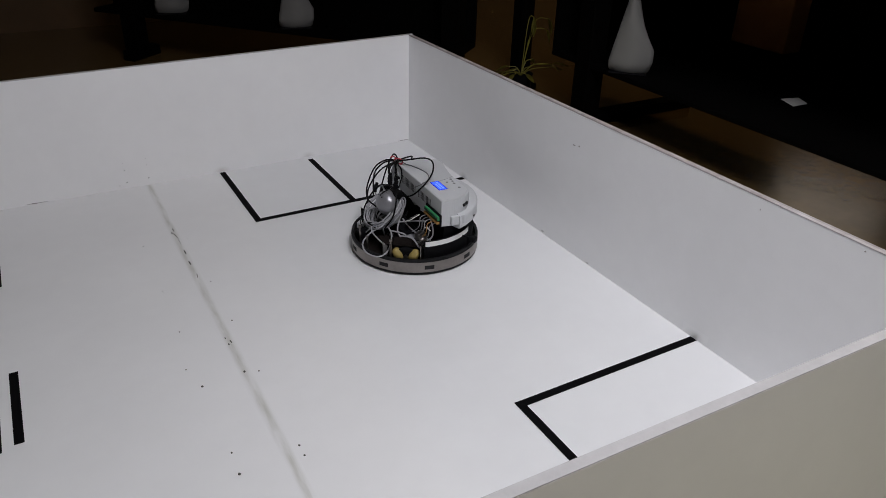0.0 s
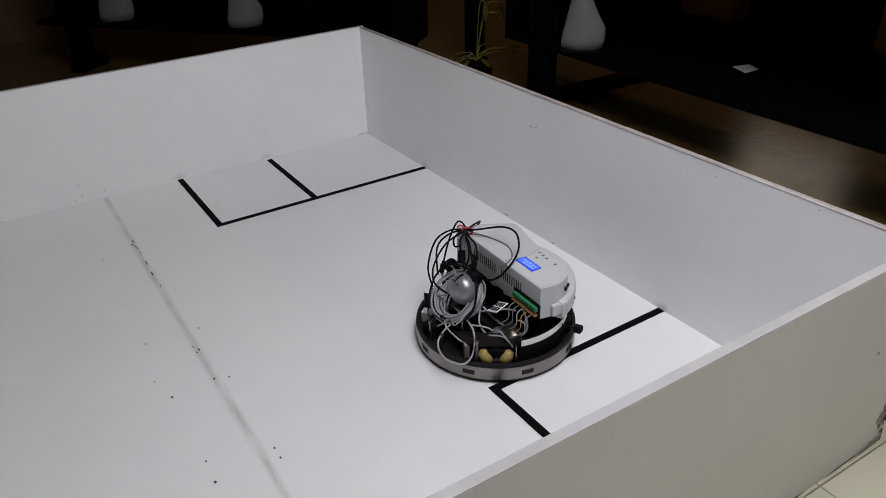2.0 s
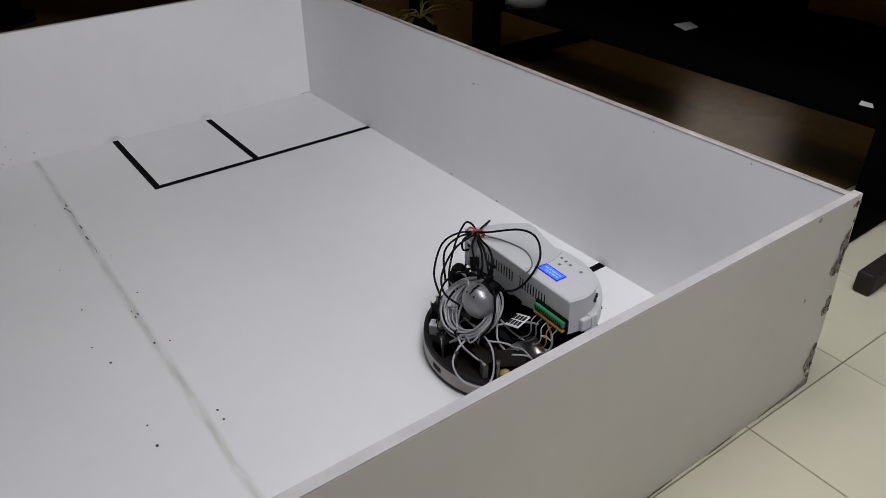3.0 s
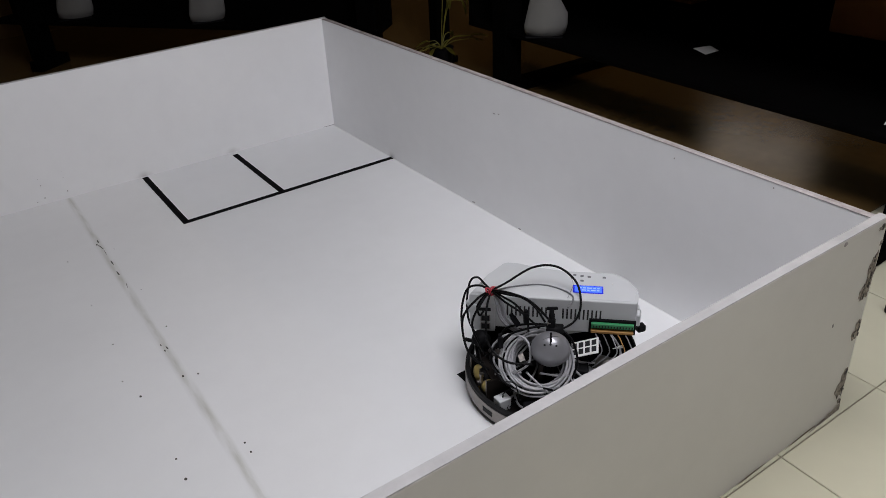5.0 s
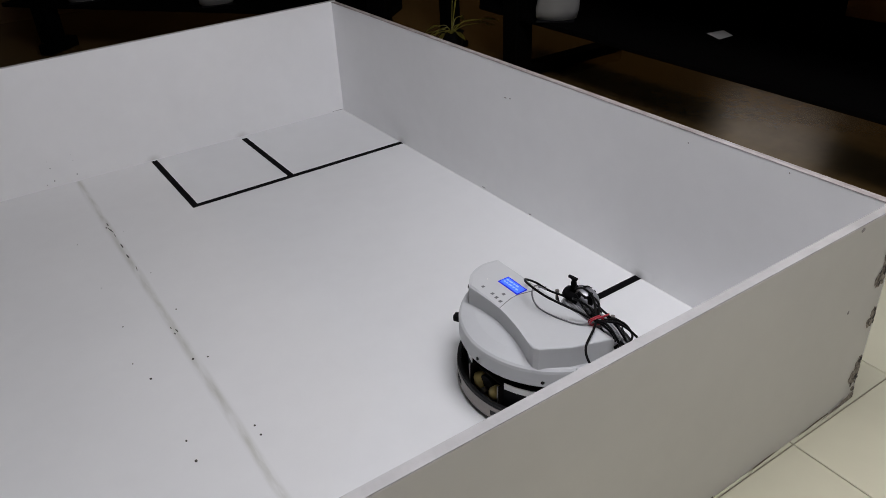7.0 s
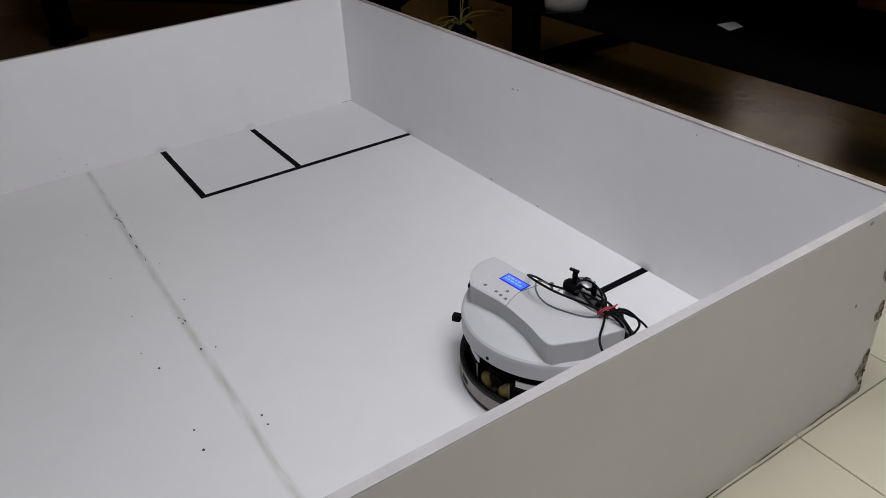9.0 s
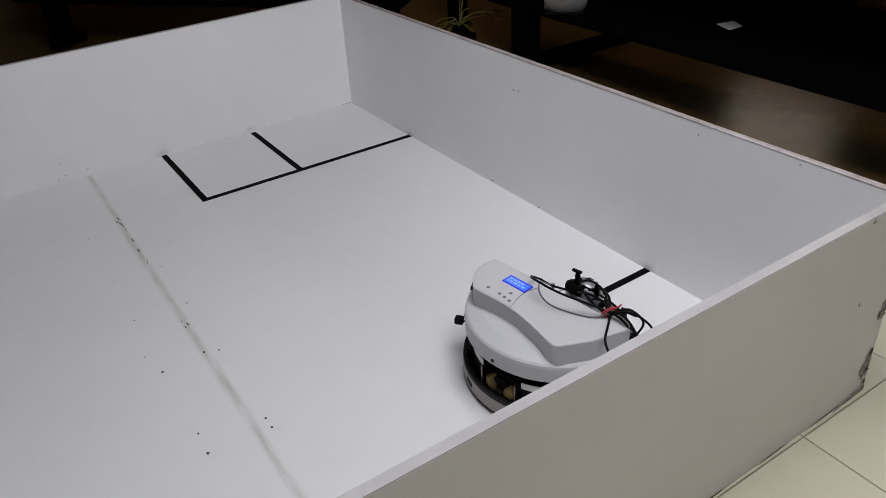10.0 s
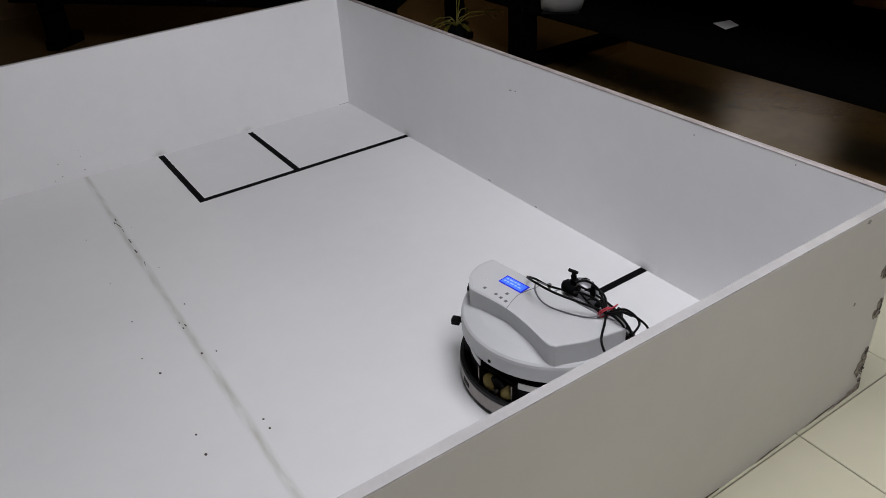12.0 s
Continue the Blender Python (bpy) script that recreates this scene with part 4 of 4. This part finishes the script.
    for pts in ([tie, (0.100, -0.020, 0.214), (0.050, -0.052, 0.233), (0.004, -0.055, 0.236), (-0.034, -0.032, 0.218), (-0.044, 0.004, 0.190), (-0.032, 0.028, 0.168), (0.0, 0.05, 0.160)],
                [tie, (0.09, 0.02, 0.22), (0.05, 0.035, 0.215), (0.015, 0.05, 0.188), (0.008, 0.056, 0.178)],
                [tie, (0.095, 0.03, 0.205), (0.06, 0.05, 0.195), (0.03, 0.06, 0.172)],
                [tie, (0.095, 0.008, 0.208), (0.065, 0.012, 0.205), (0.040, 0.022, 0.192), (0.020, 0.040, 0.172)],
                [tie, (0.100, 0.012, 0.204), (0.075, 0.022, 0.194), (0.055, 0.035, 0.175), (0.050, 0.050, 0.155)],
                [tie, (0.13, 0.045, 0.185), (0.12, 0.085, 0.145), (0.085, 0.105, 0.125), (0.04, 0.10, 0.12)],
                [tie, (0.150, -0.008, 0.214), (0.174, -0.008, 0.200), (0.182, 0.010, 0.150), (0.168, 0.035, 0.090), (0.13, 0.05, 0.07)],
                [tie, (0.150, 0.022, 0.202), (0.174, 0.048, 0.172), (0.160, 0.078, 0.120), (0.12, 0.09, 0.09)],
                [tie, (0.14, 0.03, 0.20), (0.155, 0.055, 0.165), (0.13, 0.07, 0.11)],
                [(0.012, 0.056, 0.178), (0.050, 0.062, 0.172), (0.090, 0.070, 0.155), (0.118, 0.085, 0.115), (0.085, 0.120, 0.085), (0.050, 0.118, 0.080)],
                [(0.004, 0.056, 0.180), (-0.028, 0.068, 0.160), (-0.042, 0.085, 0.120), (-0.030, 0.105, 0.085)],
                [(0.012, 0.052, 0.176), (0.055, 0.040, 0.165), (0.095, 0.040, 0.150), (0.110, 0.050, 0.110)],
                [tie, (0.135, 0.0, 0.20), (0.15, 0.012, 0.18), (0.146, 0.014, 0.160), (0.14, 0.0, 0.160)],
                [tie, (0.140, -0.030, 0.203), (0.158, -0.062, 0.197), (0.174, -0.070, 0.182), (0.179, -0.050, 0.152), (0.172, -0.020, 0.122), (0.150, 0.008, 0.100)]):
        part("black_lead", tube(pts, 0.0022, 8, 8), M_BLACKCABLE, robot, "thin black lead", True)
    part("grey_top_lead", tube([tie, (0.110, -0.024, TOP + 0.003), (0.090, -0.036, TOP + 0.0018), (0.056, -0.047, TOP + 0.0016), (0.028, -0.050, TOP + 0.0016), (0.002, -0.042, TOP + 0.0016), (-0.020, -0.026, TOP + 0.003), (-0.030, -0.008, TOP + 0.002), (-0.02, 0.008, 0.185)], 0.0015, 6, 8), M_DARKCABLE, robot, "thin grey lead lying on the housing", True)
    for k in range(2):
        part("twist_tie", tube([(0.116 + 0.004 * k, -0.013, 0.197), (0.118 + 0.004 * k, -0.015, 0.208), (0.124 + 0.004 * k, 0.001, 0.212), (0.127 + 0.003 * k, 0.004, 0.200)], 0.0014, 6, 6, True), M_RED, robot, "red twist tie", True)
    part("twist_tail", tube([(0.126, -0.003, 0.210), (0.134, 0.005, 0.217), (0.132, 0.015, 0.215)], 0.0017, 6, 5), M_RED, robot, "red twist tie", True)
    # plugs
    for x, y, z, rx, ry, rz in ((0.055, 0.05, 0.186, 10, 0, 20), (0.075, 0.042, 0.172, 30, 20, 40), (0.10, 0.075, 0.145, 20, 0, 10)):
        plug = part("plug", block(-0.005, -0.0045, -0.011, 0.005, 0.0045, 0.011, 0.002, 2, pose(x, y, z, rx, ry, rz)), M_BLACK, robot, "black cable plug")
        part("plug_tip", block(-0.0035, -0.003, 0.0112, 0.0035, 0.003, 0.017, 0.0005, 1, pose(x, y, z, rx, ry, rz)), M_BLACK, plug)
    # batteries, boards and brackets on the open side
    part("battery", block(-0.065, 0.018, 0.027, 0.02, 0.062, 0.080, 0.004), M_BLACK, robot, "black battery pack")
    part("battery", block(0.03, 0.015, 0.027, 0.11, 0.055, 0.080, 0.004), M_BLACK, robot, "black battery pack")
    board = part("circuit_board", block(-0.075, 0.075, 0.060, -0.02, 0.12, 0.062), M_DARK, robot, "dark circuit board")
    for k in range(6):
        part("component", block(-0.07 + 0.008 * k, 0.08 + 0.005 * (k % 3), 0.062, -0.065 + 0.008 * k, 0.086 + 0.005 * (k % 3), 0.068), (M_STEEL, M_BLACK)[k % 2], board)
    for x, y, h in ((-0.105, 0.118, 0.085), (0.135, 0.085, 0.07), (0.02, 0.155, 0.075), (-0.02, 0.15, 0.062)):
        part("standoff", lathe([(0.003, 0.027), (0.003, h), (0.0045, h), (0.0045, h + 0.006)], 8, pose(x, y, 0)), M_STEEL, robot, "steel standoff")
    part("sensor_block", block(-0.013, -0.011, 0, 0.013, 0.011, 0.026, 0.002, 2, pose(0.092, 0.120, 0.027, 0, 0, 40)), M_SHELL, robot, "pale grey sensor block")
    part("sensor_block", block(-0.010, -0.006, 0, 0.010, 0.006, 0.034, 0.002, 2, pose(-0.064, 0.118, 0.027, 0, 0, -20)), M_CASE, robot, "pale grey sensor block")
    part("relay", block(-0.016, -0.012, 0, 0.016, 0.012, 0.034, 0.002, 2, pose(0.035, 0.145, 0.027, 0, 0, 10)), M_BLACK, robot)
    return robot


# ---- floor tiles ----
def build_tiles(ground):
    pitch, gap = 0.3068, 0.0018
    lay = Matrix.Translation((-0.1745, -1.9676, 0)) @ Matrix.Rotation(-0.030, 4, 'Z')  # the tiles lie a little askew of the pen
    half = (pitch - gap) / 2
    bm = block(-half, -half, -0.004, half, half, 0.0, 0.0012, 1)
    me = bpy.data.meshes.new("tile")
    bm.to_mesh(me)
    bm.free()
    me.materials.append(M_TILE)
    rest = bmesh.new()
    for i in range(-14, 24):
        for j in range(-11, 24):
            cx, cy, _ = lay @ Vector(((i + 0.5) * pitch, (j + 0.5) * pitch, 0))
            inside = LEFT + 0.2 < cx < -0.2 and NEAR + 0.2 < cy < -0.2
            if inside or not (-4.3 < cx < 6.8 and -4.8 < cy < 4.8):
                continue
            if -3 <= i <= 6 and -5 <= j <= 9:
                ob = new("tile", me)
                ob.parent = ground
                ob.matrix_basis = Matrix.Translation((cx, cy, GROUND)) @ Matrix.Rotation(-0.030, 4, 'Z')
            else:
                b = half
                vs = [rest.verts.new(lay @ Vector(((i + 0.5) * pitch + sx * b, (j + 0.5) * pitch + sy * b, GROUND))) for sx, sy in ((-1, -1), (1, -1), (1, 1), (-1, 1))]
                lo = [rest.verts.new(lay @ Vector(((i + 0.5) * pitch + sx * b, (j + 0.5) * pitch + sy * b, GROUND - 0.004))) for sx, sy in ((-1, -1), (1, -1), (1, 1), (-1, 1))]
                rest.faces.new(vs)
                for k in range(4):
                    rest.faces.new((lo[k], lo[(k + 1) % 4], vs[(k + 1) % 4], vs[k]))
    far = place_mesh("tile_field", rest, M_TILE, ground)
    tagged(far, "cream glazed floor tiles further off", kind="stuff")


def motions(robot):
    rows = [(0, -0.3657, -0.7494, -272.4), (0.5, -0.3689, -0.8892, -271.6), (1, -0.3720, -1.0280, -271.6), (1.5, -0.3734, -1.1665, -272.0),
            (2, -0.3737, -1.3000, -272.4), (2.5, -0.3742, -1.4396, -272.2), (2.8, -0.3735, -1.5010, -272.0), (3, -0.3727, -1.5402, -272.2),
            (3.2, -0.3693, -1.5699, -272.1), (3.5, -0.3668, -1.5785, -269.9), (4, -0.3630, -1.5788, -255.7), (4.8, -0.3586, -1.5777, -231.2),
            (5, -0.3572, -1.5784, -225.1), (5.5, -0.3577, -1.5791, -207.9), (6, -0.3591, -1.5758, -190.3), (6.5, -0.3566, -1.5696, -174.4),
            (6.6, -0.3586, -1.5666, -170.6), (6.7, -0.3768, -1.5668, -93.7), (6.8, -0.3838, -1.5668, -92.4), (7, -0.3978, -1.5718, -90.7),
            (7.2, -0.4092, -1.5753, -89.7), (8, -0.4099, -1.5747, -86.8), (8.8, -0.4076, -1.5730, -84.3), (9.5, -0.4066, -1.5730, -83.1),
            (10.5, -0.4076, -1.5740, -82.6), (12, -0.4076, -1.5730, -82.6)]
    walk(robot, [(t, pose(x, y, 0, 0, 0, a)) for t, x, y, a in rows])


ground = build_room()
build_arena()
specks()
scuffs()
smudges()
build_furniture()
robot = build_robot()
build_tiles(ground)
motions(robot)
